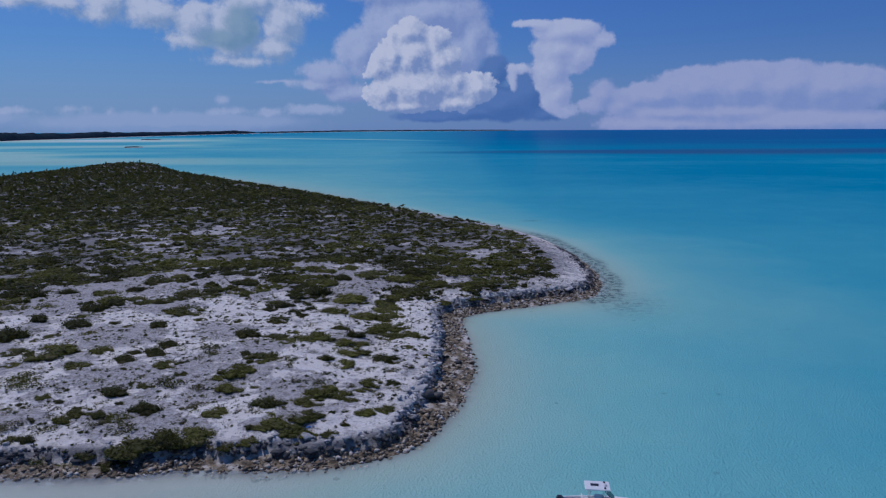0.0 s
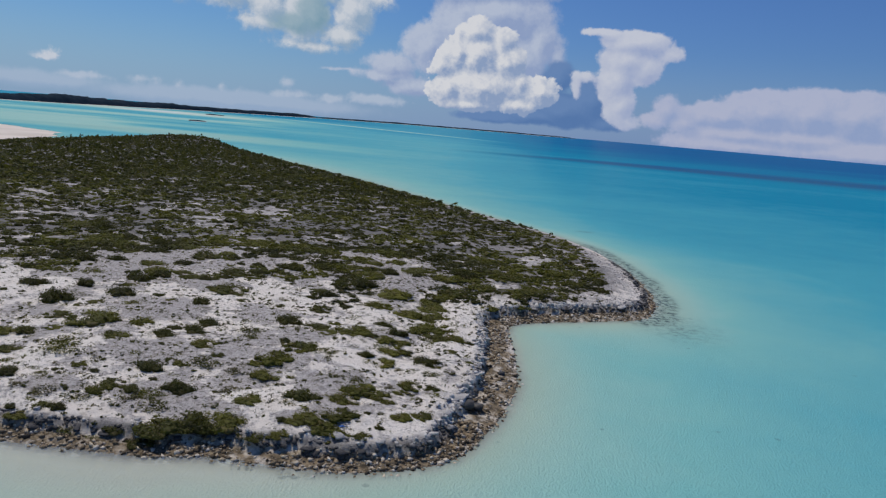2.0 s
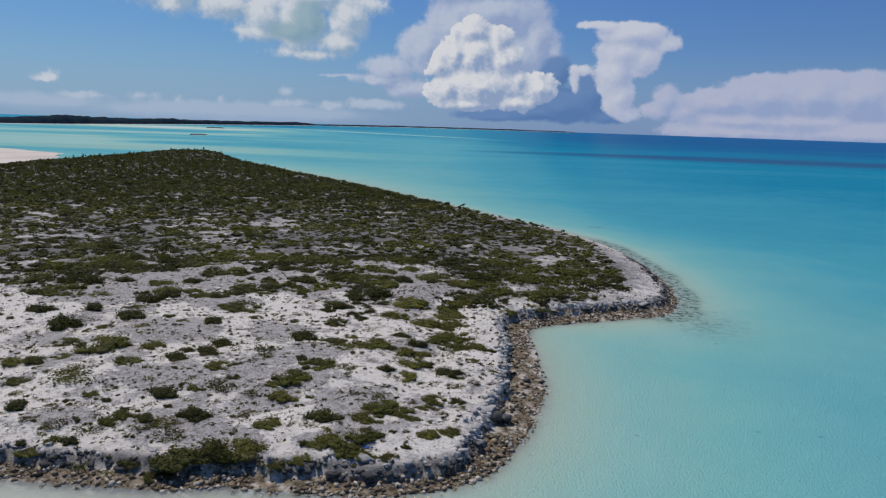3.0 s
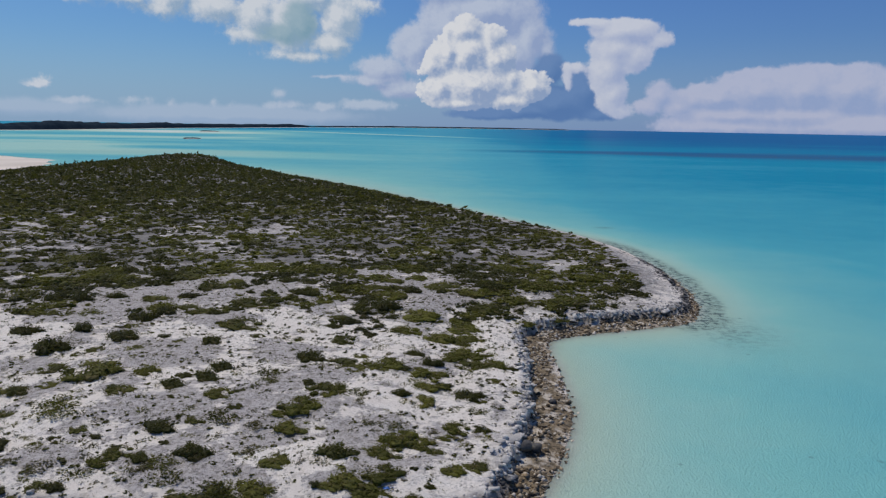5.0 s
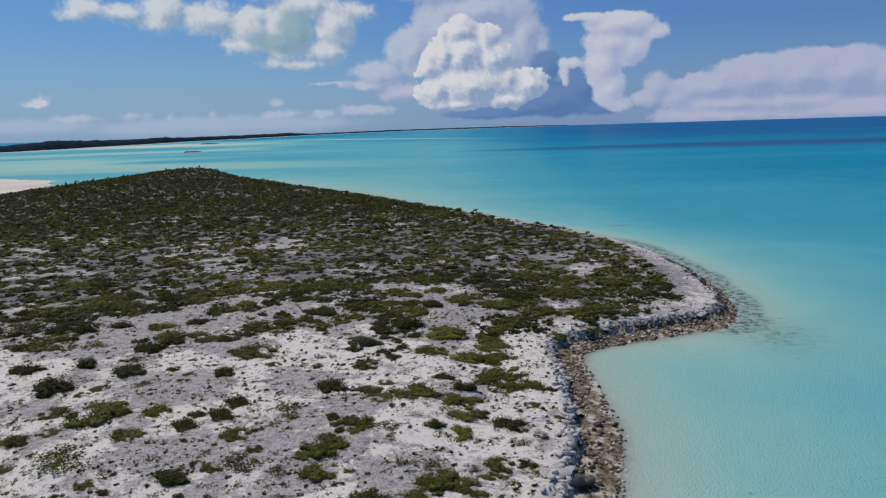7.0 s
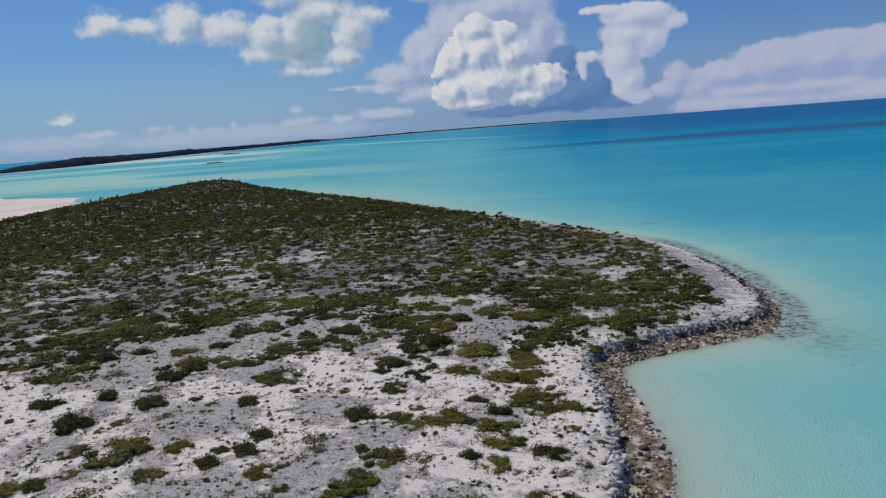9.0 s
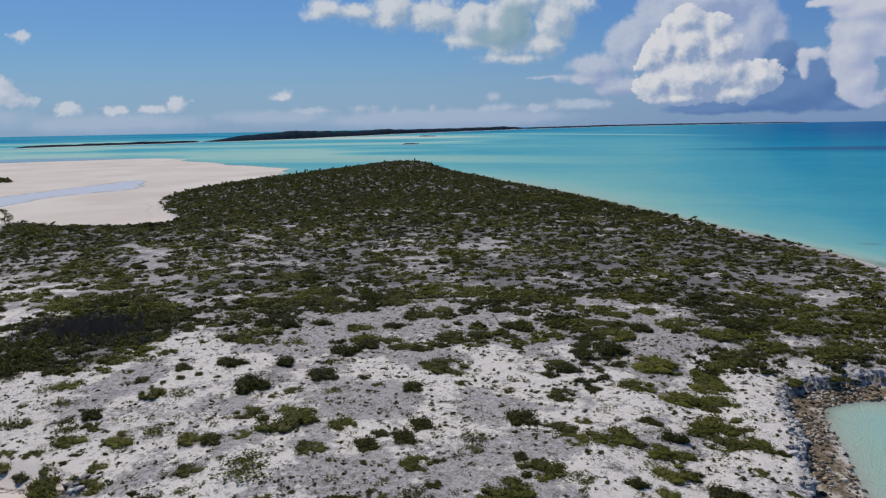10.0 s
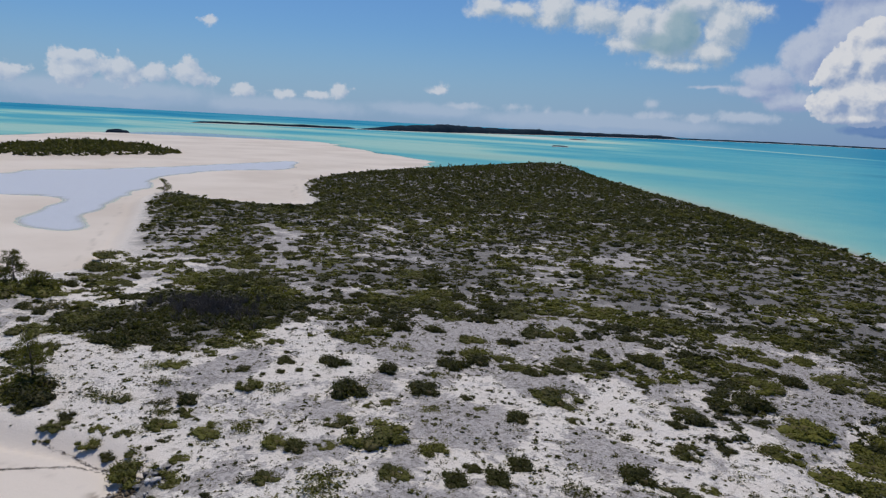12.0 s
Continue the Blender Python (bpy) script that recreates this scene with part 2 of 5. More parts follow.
def smooth_loop(points, cuts=5):
    """A closed Catmull-Rom curve through the points."""
    q = np.array(points, float)
    a, b, c, d = np.roll(q, 1, 0), q, np.roll(q, -1, 0), np.roll(q, -2, 0)
    out = []
    for s in np.arange(cuts) / cuts:
        out.append(0.5 * (2 * b + (c - a) * s + (2 * a - 5 * b + 4 * c - d) * s * s + (3 * b - a - 3 * c + d) * s ** 3))
    return np.stack(out, 1).reshape(-1, 2)


def inside_by(x, y, loop):
    """Signed distance to a closed line, positive inside."""
    best, sign = np.full(x.shape, 1e18), np.zeros(x.shape, bool)
    for (ax, ay), (bx, by) in zip(loop, np.roll(loop, -1, 0)):
        ex, ey, px, py = bx - ax, by - ay, x - ax, y - ay
        s = np.clip((px * ex + py * ey) / (ex * ex + ey * ey + 1e-12), 0, 1)
        best = np.minimum(best, (px - s * ex) ** 2 + (py - s * ey) ** 2)
        if ay != by:
            sign ^= ((ay > y) != (by > y)) & (x < ex * (y - ay) / ey + ax)
    return np.where(sign, 1, -1) * np.sqrt(best)


def line_distance(x, y, points):
    best = np.full(x.shape, 1e18)
    for (ax, ay), (bx, by) in zip(points, points[1:]):
        ex, ey, px, py = bx - ax, by - ay, x - ax, y - ay
        s = np.clip((px * ex + py * ey) / (ex * ex + ey * ey), 0, 1)
        best = np.minimum(best, (px - s * ex) ** 2 + (py - s * ey) ** 2)
    return np.sqrt(best)


def lattice(ix, iy, seed):
    h = (ix.astype(np.int64) * 374761393 + iy.astype(np.int64) * 668265263 + seed * 1442695041) & 0xFFFFFFFF
    h = ((h ^ (h >> 13)) * 1274126177) & 0xFFFFFFFF
    return ((h ^ (h >> 16)) & 0xFFFF) / 65535.0


def value_noise(x, y, seed=0):
    ix, iy = np.floor(x), np.floor(y)
    fx, fy = x - ix, y - iy
    fx, fy = fx * fx * (3 - 2 * fx), fy * fy * (3 - 2 * fy)
    a, b = lattice(ix, iy, seed), lattice(ix + 1, iy, seed)
    c, d = lattice(ix, iy + 1, seed), lattice(ix + 1, iy + 1, seed)
    return (a + (b - a) * fx) * (1 - fy) + (c + (d - c) * fx) * fy


def fbm(x, y, size, octaves=4, seed=0):
    out, amp, total = 0, 1.0, 0.0
    for k in range(octaves):
        out = out + amp * value_noise(x / size * 2 ** k + 17.3 * k, y / size * 2 ** k + 9.1 * k, seed + k)
        total, amp = total + amp, amp * 0.5
    return out / total


def sstep(x, lo, hi):
    s = np.clip((x - lo) / (hi - lo), 0, 1)
    return s * s * (3 - 2 * s)


CAY = smooth_loop(ROCK_SHORE + SAND_SHORE)
FLATS_LOOP, POND_LOOP, WEST_LOOP = smooth_loop(FLATS), smooth_loop(POND), smooth_loop(WEST_CAY)


def coast(x, y):
    """At places x, y: height of the ground or sea bed, and how much it is rubble, beach sand and white rim."""
    d = inside_by(x, y, CAY)
    rocky = 1 - sstep(line_distance(x, y, ROCK_SHORE[1:]), 6, 14) * sstep(d, -200, 0)
    rocky = np.where(line_distance(x, y, ROCK_SHORE[1:]) < np.abs(d) + 3.0, rocky, 0.0)
    wob_ = (fbm(x, y, 5, 3, 3) - 0.5) * 2.6
    shelf = 2.1 + 1.5 * sstep(y, 66, 76) + 0.7 * np.exp(-((y - 91) / 9) ** 2) - 2.4 * sstep(x, 22, 28) * sstep(y, 124, 136) + wob_ * 0.5
    plateau = 2.55 + (fbm(x, y, 45, 3, 8) - 0.5) * 1.6 + 2.0 * sstep(y, 230, 460) * sstep(d, 5, 60) + 0.8 * np.exp(-((x + 40) / 60) ** 2 - ((y - 140) / 45) ** 2) + 3.4 * np.exp(-((x + 206) / 42) ** 2 - ((y - 503) / 36) ** 2)
    # rocky shore: rubble, then a broken ledge in two or three uneven steps, then a gentle rise
    crack = fbm(x, y, 1.6, 3, 11) - 0.5
    step1 = sstep(d, shelf - 0.1 + crack * 0.8, shelf + 0.25 + crack * 0.8)
    step2 = sstep(d, shelf + 0.3 + (fbm(x, y, 2.4, 3, 13) - 0.5) * 1.5, shelf + 0.6 + (fbm(x, y, 2.4, 3, 13) - 0.5) * 1.5)
    step3 = sstep(d, shelf + 0.7 + (fbm(x, y, 3.2, 3, 14) - 0.5) * 2.4, shelf + 1.05 + (fbm(x, y, 3.2, 3, 14) - 0.5) * 2.4)
    high = (0.34 + 0.42 * fbm(x, y, 14, 2, 16) + 0.22 * sstep(y, 70, 90) + 0.30 * sstep(x, -9, -4) * sstep(y, 68, 76) * (1 - sstep(y, 108, 118))) * (1 - 0.45 * sstep(x, 24, 29) * sstep(y, 126, 138)) + 0.18 * np.exp(-((x - 16) / 10) ** 2 - ((y - 125) / 6) ** 2)
    z_rock = 0.17 * np.clip(d, 0, 3) + (fbm(x, y, 0.8, 2, 5) - 0.5) * 0.3 + (0.95 * step1 + 0.45 * step2 + 0.15 * step3) * high + (plateau - 1.4) * sstep(d, shelf + 1, shelf + 11)
    z_rock += (fbm(x, y, 1.3, 3, 21) - 0.5) * 1.5 * step1 * (1 - sstep(d, shelf + 0.9, shelf + 2.2))
    z_sand = 1.3 * sstep(d, 0, 4.5) + (plateau - 1.3) * sstep(d, 4, 22)
    z = np.where(d > 0, rocky * z_rock + (1 - rocky) * z_sand, 0)
    z += (d > 1) * ((fbm(x, y, 6, 3, 31) - 0.5) * 0.5 + (fbm(x, y, 0.9, 2, 33) - 0.5) * 0.10) * sstep(d, 5, 12)
    # sea bed, sand flats and ponds
    bed = -0.05 + 0.16 * np.minimum(d, 0) - 0.0
    bed = np.maximum(bed, -3.0) + (fbm(x, y, 9, 3, 41) - 0.5) * 0.12 * sstep(-d, 0, 6)
    f = inside_by(x, y, FLATS_LOOP) + (fbm(x, y, 60, 4, 51) - 0.5) * 34
    p = inside_by(x, y, POND_LOOP) + (fbm(x, y, 30, 4, 52) - 0.5) * 12
    west = inside_by(x, y, WEST_LOOP)
    flat_z = 0.32 * sstep(f, -3, 14) - 0.46 * sstep(p, -3, 7) - 0.12 * sstep(fbm(x, y * 1.8, 70, 4, 57), 0.60, 0.72) * sstep(np.hypot(x, y), 330, 420)
    flats = sstep(f, -14, 4)
    low = np.where(flats > 0, bed * (1 - flats) + flats * flat_z, bed)
    low = np.where(west > 0, np.maximum(low, 0.3 + 1.6 * sstep(west, 0, 16)), low)
    z = np.where(d > 0, np.maximum(z, 0.02), low)
    rub = rocky * sstep(d, -2.0, 0.3) * (1 - step1)
    rub = rub * (1 - 0.7 * sstep(1.0 + wob_ * 0.8 - d, 0, 0.8) * sstep(y, 90, 96) * (1 - sstep(y, 108, 113)) * (x < 12))
    rim = step1 * (1 - sstep(d, shelf + 0.8, shelf + 2.2 + wob_ * 0.5)) * rocky
    white = step1 * (1 - sstep(d, shelf + 0.9, shelf + 3.4 + 3 * wob_ + 3.5 * sstep(x, 18, 25))) * rocky
    white = white * (0.35 + 0.65 * sstep(fbm(x, y, 2.6, 3, 23), 0.36, 0.56))
    white = np.maximum(white, (1 - rocky) * (1 - sstep(d, 5, 17)) * (x < -60) * (y < 260) * (d > 0))
    beach = np.maximum((1 - rocky) * (1 - sstep(d, 1.5, 6)), (d < 0) * 1.0)
    wrack = np.exp(-((d + 2.2 + (fbm(x, y, 12, 3, 91) - 0.5) * 5) / 0.4) ** 2) * sstep(fbm(x, y, 3, 3, 93), 0.36, 0.6) * (d < 1.5) * (rocky < 0.3)
    return d, z, rub, rim, beach, f, p, west, white, wrack


# ---------------------------------------------------------------- materials
def material(name, rough=0.9):
    m = bpy.data.materials.new(name)
    m.use_nodes = True
    k = Nodes(m.node_tree)
    b = m.node_tree.nodes["Principled BSDF"]
    b.inputs["Roughness"].default_value = rough
    b.inputs["Specular IOR Level"].default_value = 0.25
    return m, k, b


def where(k):
    return k.n("ShaderNodeNewGeometry").outputs["Position"]


def attribute(k, name):
    return k.n("ShaderNodeAttribute", attr=name).outputs["Fac"]


def ground_material():
    m, k, b = material("sand_and_rock", 0.95)
    p = where(k)
    broad = k.noise(p, 0.055, 5.0, 0.6, 0.6)
    mid = k.noise(p, 0.32, 5.0, 0.62, 0.4)
    small = k.noise(p, 1.6, 5.0, 0.65)
    grit = k.noise(p, 6.0, 3.0, 0.7)
    cells = k.voronoi(p, 1.5)
    sand = k.mix(k.step(mid, 0.3, 0.7), rgb(0.77, 0.70, 0.625), rgb(0.87, 0.81, 0.74))
    sand = k.mix(k.math("MULTIPLY", k.step(grit, 0.45, 0.8), 0.35), sand, rgb(0.50, 0.46, 0.42))
    rock = k.mix(k.step(small, 0.3, 0.72), rgb(0.325, 0.298, 0.28), rgb(0.50, 0.458, 0.43))
    rock = k.mix(k.step(cells, 0.35, 0.62, 0.0, 0.5), rock, rgb(0.60, 0.56, 0.545))
    rock = k.mix(k.step(k.noise(p, 3.0, 2.0), 0.60, 0.70, 0.0, 0.55), rock, rgb(0.17, 0.165, 0.17))
    grey = k.math("ADD", k.math("MULTIPLY", k.math("SUBTRACT", broad, 0.5), 1.6), k.math("MULTIPLY", k.math("SUBTRACT", mid, 0.5), 1.6))
    grey = k.math("ADD", grey, k.math("MULTIPLY", k.math("SUBTRACT", small, 0.5), 0.9))
    grey = k.math("ADD", grey, attribute(k, "stony"))
    grey = k.math("ADD", grey, -0.085)
    grey = k.step(grey, -0.12, 0.10)
    grey = k.math("MULTIPLY", grey, k.math("SUBTRACT", 1.0, k.math("MULTIPLY", attribute(k, "white"), 0.8)))
    land = k.mix(grey, sand, rock)
    litter = k.math("MULTIPLY", k.step(k.noise(p, 0.9, 6.0, 0.7), 0.54, 0.68), 0.75)
    litter = k.math("MULTIPLY", litter, k.math("SUBTRACT", 1.0, attribute(k, "beach")))
    land = k.mix(k.math("MULTIPLY", litter, 0.7), land, rgb(0.20, 0.165, 0.115))
    debris = k.step(k.noise(p, 3.6, 6.0, 0.8, 0.3), 0.52, 0.58, 0.0, 0.72)
    debris = k.math("MULTIPLY", debris, k.step(k.math("ADD", mid, k.math("MULTIPLY", grey, 0.25)), 0.44, 0.62))
    debris = k.math("MULTIPLY", debris, k.math("SUBTRACT", 1.0, attribute(k, "beach")))
    land = k.mix(debris, land, rgb(0.13, 0.118, 0.105))
    rim_rock = k.mix(k.step(k.noise(p, 1.1, 6.0, 0.7), 0.42, 0.62), rgb(0.66, 0.625, 0.59), rgb(0.26, 0.25, 0.26))
    tide = k.n("ShaderNodeSeparateXYZ")
    k.put(tide.inputs[0], p)
    # splash-zone stain, carried higher to put the ledge face's shade into colour
    splash_shade = k.step(k.math("ADD", tide.outputs[2], k.math("MULTIPLY", k.math("SUBTRACT", mid, 0.5), 1.2)), 1.25, 1.75, 0.92, 0.0)
    rim_rock = k.mix(splash_shade, rim_rock, rgb(0.05, 0.048, 0.05))
    land = k.mix(k.math("MULTIPLY", attribute(k, "rim"), 0.8), land, rim_rock)
    beach = k.mix(k.step(k.noise(p, 0.02, 4.0), 0.35, 0.7), rgb(0.75, 0.665, 0.575), rgb(0.64, 0.555, 0.47))
    beach = k.mix(k.step(k.noise(p, 0.4, 4.0), 0.55, 0.75, 0.0, 0.3), beach, rgb(0.64, 0.57, 0.49))
    land = k.mix(attribute(k, "beach"), land, beach)
    # dark litter and the scrub's own shade, both put into the ground colour
    litter_shade = k.math("MULTIPLY", attribute(k, "scrub"), k.step(k.noise(p, 0.25, 5.0, 0.6), 0.36, 0.56))
    litter_shade = k.math("MAXIMUM", litter_shade, k.step(attribute(k, "scrub"), 0.88, 1.0, 0.0, 0.95))
    land = k.mix(k.math("MULTIPLY", litter_shade, 0.85), land, rgb(0.135, 0.128, 0.12))
    land = k.mix(k.math("MULTIPLY", attribute(k, "wet"), 0.25), land, rgb(0.62, 0.55, 0.48))
    land = k.mix(k.math("MULTIPLY", attribute(k, "wrack"), 0.22), land, rgb(0.14, 0.115, 0.09))
    shelf = k.mix(k.step(small, 0.35, 0.65), rgb(0.09, 0.07, 0.045), rgb(0.30, 0.23, 0.145))
    shelf = k.mix(k.step(k.noise(p, 0.5, 4.0), 0.48, 0.64, 0.0, 0.9), shelf, rgb(0.66, 0.585, 0.49))
    land = k.mix(attribute(k, "rub"), land, shelf)
    k.put(b.inputs["Base Color"], land)
    height = k.math("ADD", k.math("MULTIPLY", small, 0.6), k.math("MULTIPLY", grit, 0.4))
    rough_part = k.math("MULTIPLY", height, k.math("SUBTRACT", 1.0, k.math("MULTIPLY", attribute(k, "beach"), 0.85)))
    k.put(b.inputs["Normal"], k.bump(rough_part, 0.9, 0.35))
    return m


def water_material():
    m = bpy.data.materials.new("shallow_sea_water")
    m.use_nodes = True
    m.node_tree.nodes.clear()
    k = Nodes(m.node_tree)
    p = where(k)
    deep = attribute(k, "depth")
    patch = k.noise(k.vec("MULTIPLY", p, (0.35, 1.0, 1.0)), 0.012, 4.0, 0.5, 0.5)
    d = k.math("MULTIPLY", deep, k.math("ADD", 0.52, k.math("ADD", k.math("MULTIPLY", patch, 0.56), k.math("MULTIPLY", k.noise(p, 0.07, 4.0, 0.6, 0.4), 0.4))))
    s = k.math("POWER", k.math("DIVIDE", d, 12.0), 0.5, clamp=True)
    # palest lavender stops hold the ponds' sky reflection as diffuse colour
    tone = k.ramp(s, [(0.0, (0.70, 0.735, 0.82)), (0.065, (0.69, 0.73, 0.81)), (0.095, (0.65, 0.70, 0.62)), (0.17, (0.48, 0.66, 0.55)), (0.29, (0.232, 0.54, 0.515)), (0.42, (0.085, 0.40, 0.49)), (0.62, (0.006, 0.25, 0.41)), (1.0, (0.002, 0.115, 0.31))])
    weed = attribute(k, "weed")
    spots = k.step(k.noise(k.vec("MULTIPLY", p, (0.9, 1.0, 1.0)), 0.8, 5.0, 0.7), 0.47, 0.58)
    tone = k.mix(k.math("MULTIPLY", weed, k.math("ADD", 0.3, k.math("MULTIPLY", spots, 0.62))), tone, rgb(0.07, 0.115, 0.125))
    stray = k.math("MULTIPLY", k.step(k.voronoi(p, 0.21), 0.05, 0.085, 0.38, 0.0), k.step(k.noise(p, 0.07, 3.0), 0.48, 0.56))
    tone = k.mix(k.math("MULTIPLY", stray, k.step(deep, 0.5, 3.0, 1.0, 0.0)), tone, rgb(0.09, 0.15, 0.15))
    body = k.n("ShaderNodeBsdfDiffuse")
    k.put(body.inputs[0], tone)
    clear = k.n("ShaderNodeBsdfTransparent")
    k.put(clear.inputs[0], rgb(0.88, 0.96, 0.94))
    under = k.n("ShaderNodeMixShader")
    k.put(under.inputs[0], attribute(k, "cover"))
    k.put(under.inputs[1], clear.outputs[0])
    k.put(under.inputs[2], body.outputs[0])
    ripple = k.noise(k.vec("MULTIPLY", p, (1.5, 1.0, 1.0)), 2.9, 4.0, 0.6, 0.0)
    chop = k.noise(k.vec("MULTIPLY", p, (1.0, 0.7, 1.0)), 0.32, 3.0, 0.5)
    wave = k.math("ADD", ripple, k.math("MULTIPLY", chop, 0.9))
    normal = k.bump(wave, 0.8, 0.16)
    k.put(body.inputs["Normal"], k.bump(wave, 0.85, 0.27))
    gloss = k.n("ShaderNodeBsdfGlossy")
    gloss.inputs["Roughness"].default_value = 0.16
    k.put(gloss.inputs["Normal"], normal)
    fres = k.n("ShaderNodeFresnel")
    fres.inputs["IOR"].default_value = 1.33
    k.put(fres.inputs["Normal"], normal)
    top = k.n("ShaderNodeMixShader")
    k.put(top.inputs[0], k.math("MULTIPLY", fres.outputs[0], 0.14))
    k.put(top.inputs[1], under.outputs[0])
    k.put(top.inputs[2], gloss.outputs[0])
    k.put(k.n("ShaderNodeOutputMaterial").inputs[0], top.outputs[0])
    return m


def leaf_material(name, dark, light, dry=0.0):
    m, k, b = material(name, 0.7)
    p = where(k)
    own = k.n("ShaderNodeNewGeometry").outputs["Random Per Island"]
    other = k.n("ShaderNodeObjectInfo").outputs["Random"]
    hue = k.math("ADD", k.math("MULTIPLY", own, 0.45), k.math("MULTIPLY", k.step(k.noise(p, 0.16, 3.0), 0.32, 0.68), 0.5))
    hue = k.math("ADD", hue, k.math("MULTIPLY", k.math("SUBTRACT", other, 0.5), 0.4), clamp=True)
    col = k.mix(hue, rgb(*dark), rgb(*light))
    col = k.mix(k.math("MULTIPLY", k.step(own, 0.86 - dry, 0.94), 0.7), col, rgb(0.16, 0.125, 0.055))
    k.put(b.inputs["Base Color"], col)
    k.put(b.inputs["Normal"], k.bump(k.noise(p, 4.0, 3.0), 0.4, 0.1))
    thin = k.n("ShaderNodeBsdfTranslucent")
    k.put(thin.inputs[0], k.mix(0.5, col, rgb(0.16, 0.17, 0.02)))
    both = k.n("ShaderNodeMixShader")
    both.inputs[0].default_value = 0.34
    k.put(both.inputs[1], b.outputs[0])
    k.put(both.inputs[2], thin.outputs[0])
    k.put(m.node_tree.nodes["Material Output"].inputs[0], both.outputs[0])
    return m


def plain_material(name, a, c, scale, rough, strength=0.4):
    m, k, b = material(name, rough)
    p = where(k)
    n1 = k.noise(p, scale, 5.0, 0.65)
    n2 = k.noise(p, scale * 5, 3.0, 0.6)
    k.put(b.inputs["Base Color"], k.mix(k.step(k.math("ADD", k.math("MULTIPLY", n1, 0.7), k.math("MULTIPLY", n2, 0.3)), 0.36, 0.64), rgb(*a), rgb(*c)))
    k.put(b.inputs["Normal"], k.bump(n2, strength, 0.15))
    return m


def stone_material(name, stops, shift=0.0):
    m, k, b = material(name, 0.92)
    p = where(k)
    own = k.n("ShaderNodeNewGeometry").outputs["Random Per Island"]
    col = k.ramp(own, stops)
    n1 = k.noise(p, 1.6, 5.0, 0.7)
    col = k.mix(k.step(n1, 0.42, 0.72, 0.0, 0.5), col, rgb(0.62, 0.585, 0.55) if shift else rgb(0.09, 0.07, 0.05))
    if shift:  # black splash-zone band, raised so the ledge's shade sits in the colour
        tide = k.n("ShaderNodeSeparateXYZ")
        k.put(tide.inputs[0], p)
        level = k.math("ADD", tide.outputs[2], k.math("MULTIPLY", k.math("SUBTRACT", n1, 0.5), 1.0))
        col = k.mix(k.step(level, 1.1, 1.6, 0.94, 0.0), col, rgb(0.05, 0.048, 0.05))
    k.put(b.inputs["Base Color"], col)
    k.put(b.inputs["Normal"], k.bump(k.noise(p, 5.0, 4.0, 0.7), 0.8, 0.12))
    return m


GROUND = ground_material()
WATER = water_material()
LEAF_DARK = leaf_material("dark_scrub_leaves", (0.024, 0.027, 0.006), (0.090, 0.090, 0.014))
LEAF_OLIVE = leaf_material("olive_scrub_leaves", (0.052, 0.056, 0.009), (0.20, 0.195, 0.026), 0.05)
LEAF_DRY = leaf_material("dry_scrub_leaves", (0.070, 0.066, 0.028), (0.17, 0.15, 0.065), 0.25)
LEAF_WOOD = leaf_material("coppice_leaves", (0.032, 0.037, 0.011), (0.100, 0.100, 0.024))
LEAF_THICKET = leaf_material("thicket_leaves", (0.018, 0.022, 0.006), (0.075, 0.080, 0.014))
TWIG = plain_material("grey_twigs", (0.10, 0.085, 0.07), (0.19, 0.165, 0.14), 3.0, 0.9)
LEDGE_STONE = stone_material("weathered_limestone", [(0.0, (0.17, 0.162, 0.158)), (0.3, (0.42, 0.395, 0.375)), (1.0, (0.72, 0.675, 0.63))], 1.0)
RUBBLE_STONE = stone_material("brown_tidal_rubble", [(0.0, (0.05, 0.04, 0.03)), (0.25, (0.16, 0.12, 0.075)), (0.55, (0.36, 0.275, 0.175)), (0.82, (0.56, 0.475, 0.36)), (1.0, (0.76, 0.69, 0.59))])
# own colour of the dark boulders, and painted shade on the undercut slab
DARK_STONE = plain_material("dark_rock_and_shade", (0.035, 0.035, 0.038), (0.12, 0.11, 0.10), 1.0, 0.6)


# ---------------------------------------------------------------- mesh helpers
def grid_mesh(name, x, y, z, mat, attrs, wrap=False):
    """A sheet from 2-D arrays, with float attributes at its points."""
    n, m = x.shape
    co = np.stack([x, y, z], -1).reshape(-1, 3)
    idx = np.arange(n * m).reshape(n, m)
    if wrap:
        idx = np.concatenate([idx, idx[:, :1]], 1)
    quads = np.stack([idx[:-1, :-1], idx[:-1, 1:], idx[1:, 1:], idx[1:, :-1]], -1).reshape(-1, 4)
    me = bpy.data.meshes.new(name)
    me.vertices.add(len(co))
    me.vertices.foreach_set("co", co.ravel())
    me.loops.add(quads.size)
    me.loops.foreach_set("vertex_index", quads.ravel())
    me.polygons.add(len(quads))
    me.polygons.foreach_set("loop_start", np.arange(0, quads.size, 4))
    me.polygons.foreach_set("use_smooth", np.ones(len(quads), bool))
    me.update(calc_edges=True)
    me.materials.append(mat)
    for key, val in attrs.items():
        me.attributes.new(key, "FLOAT", "POINT").data.foreach_set("value", np.ascontiguousarray(val, dtype=np.float32).ravel())
    return new(name, me)


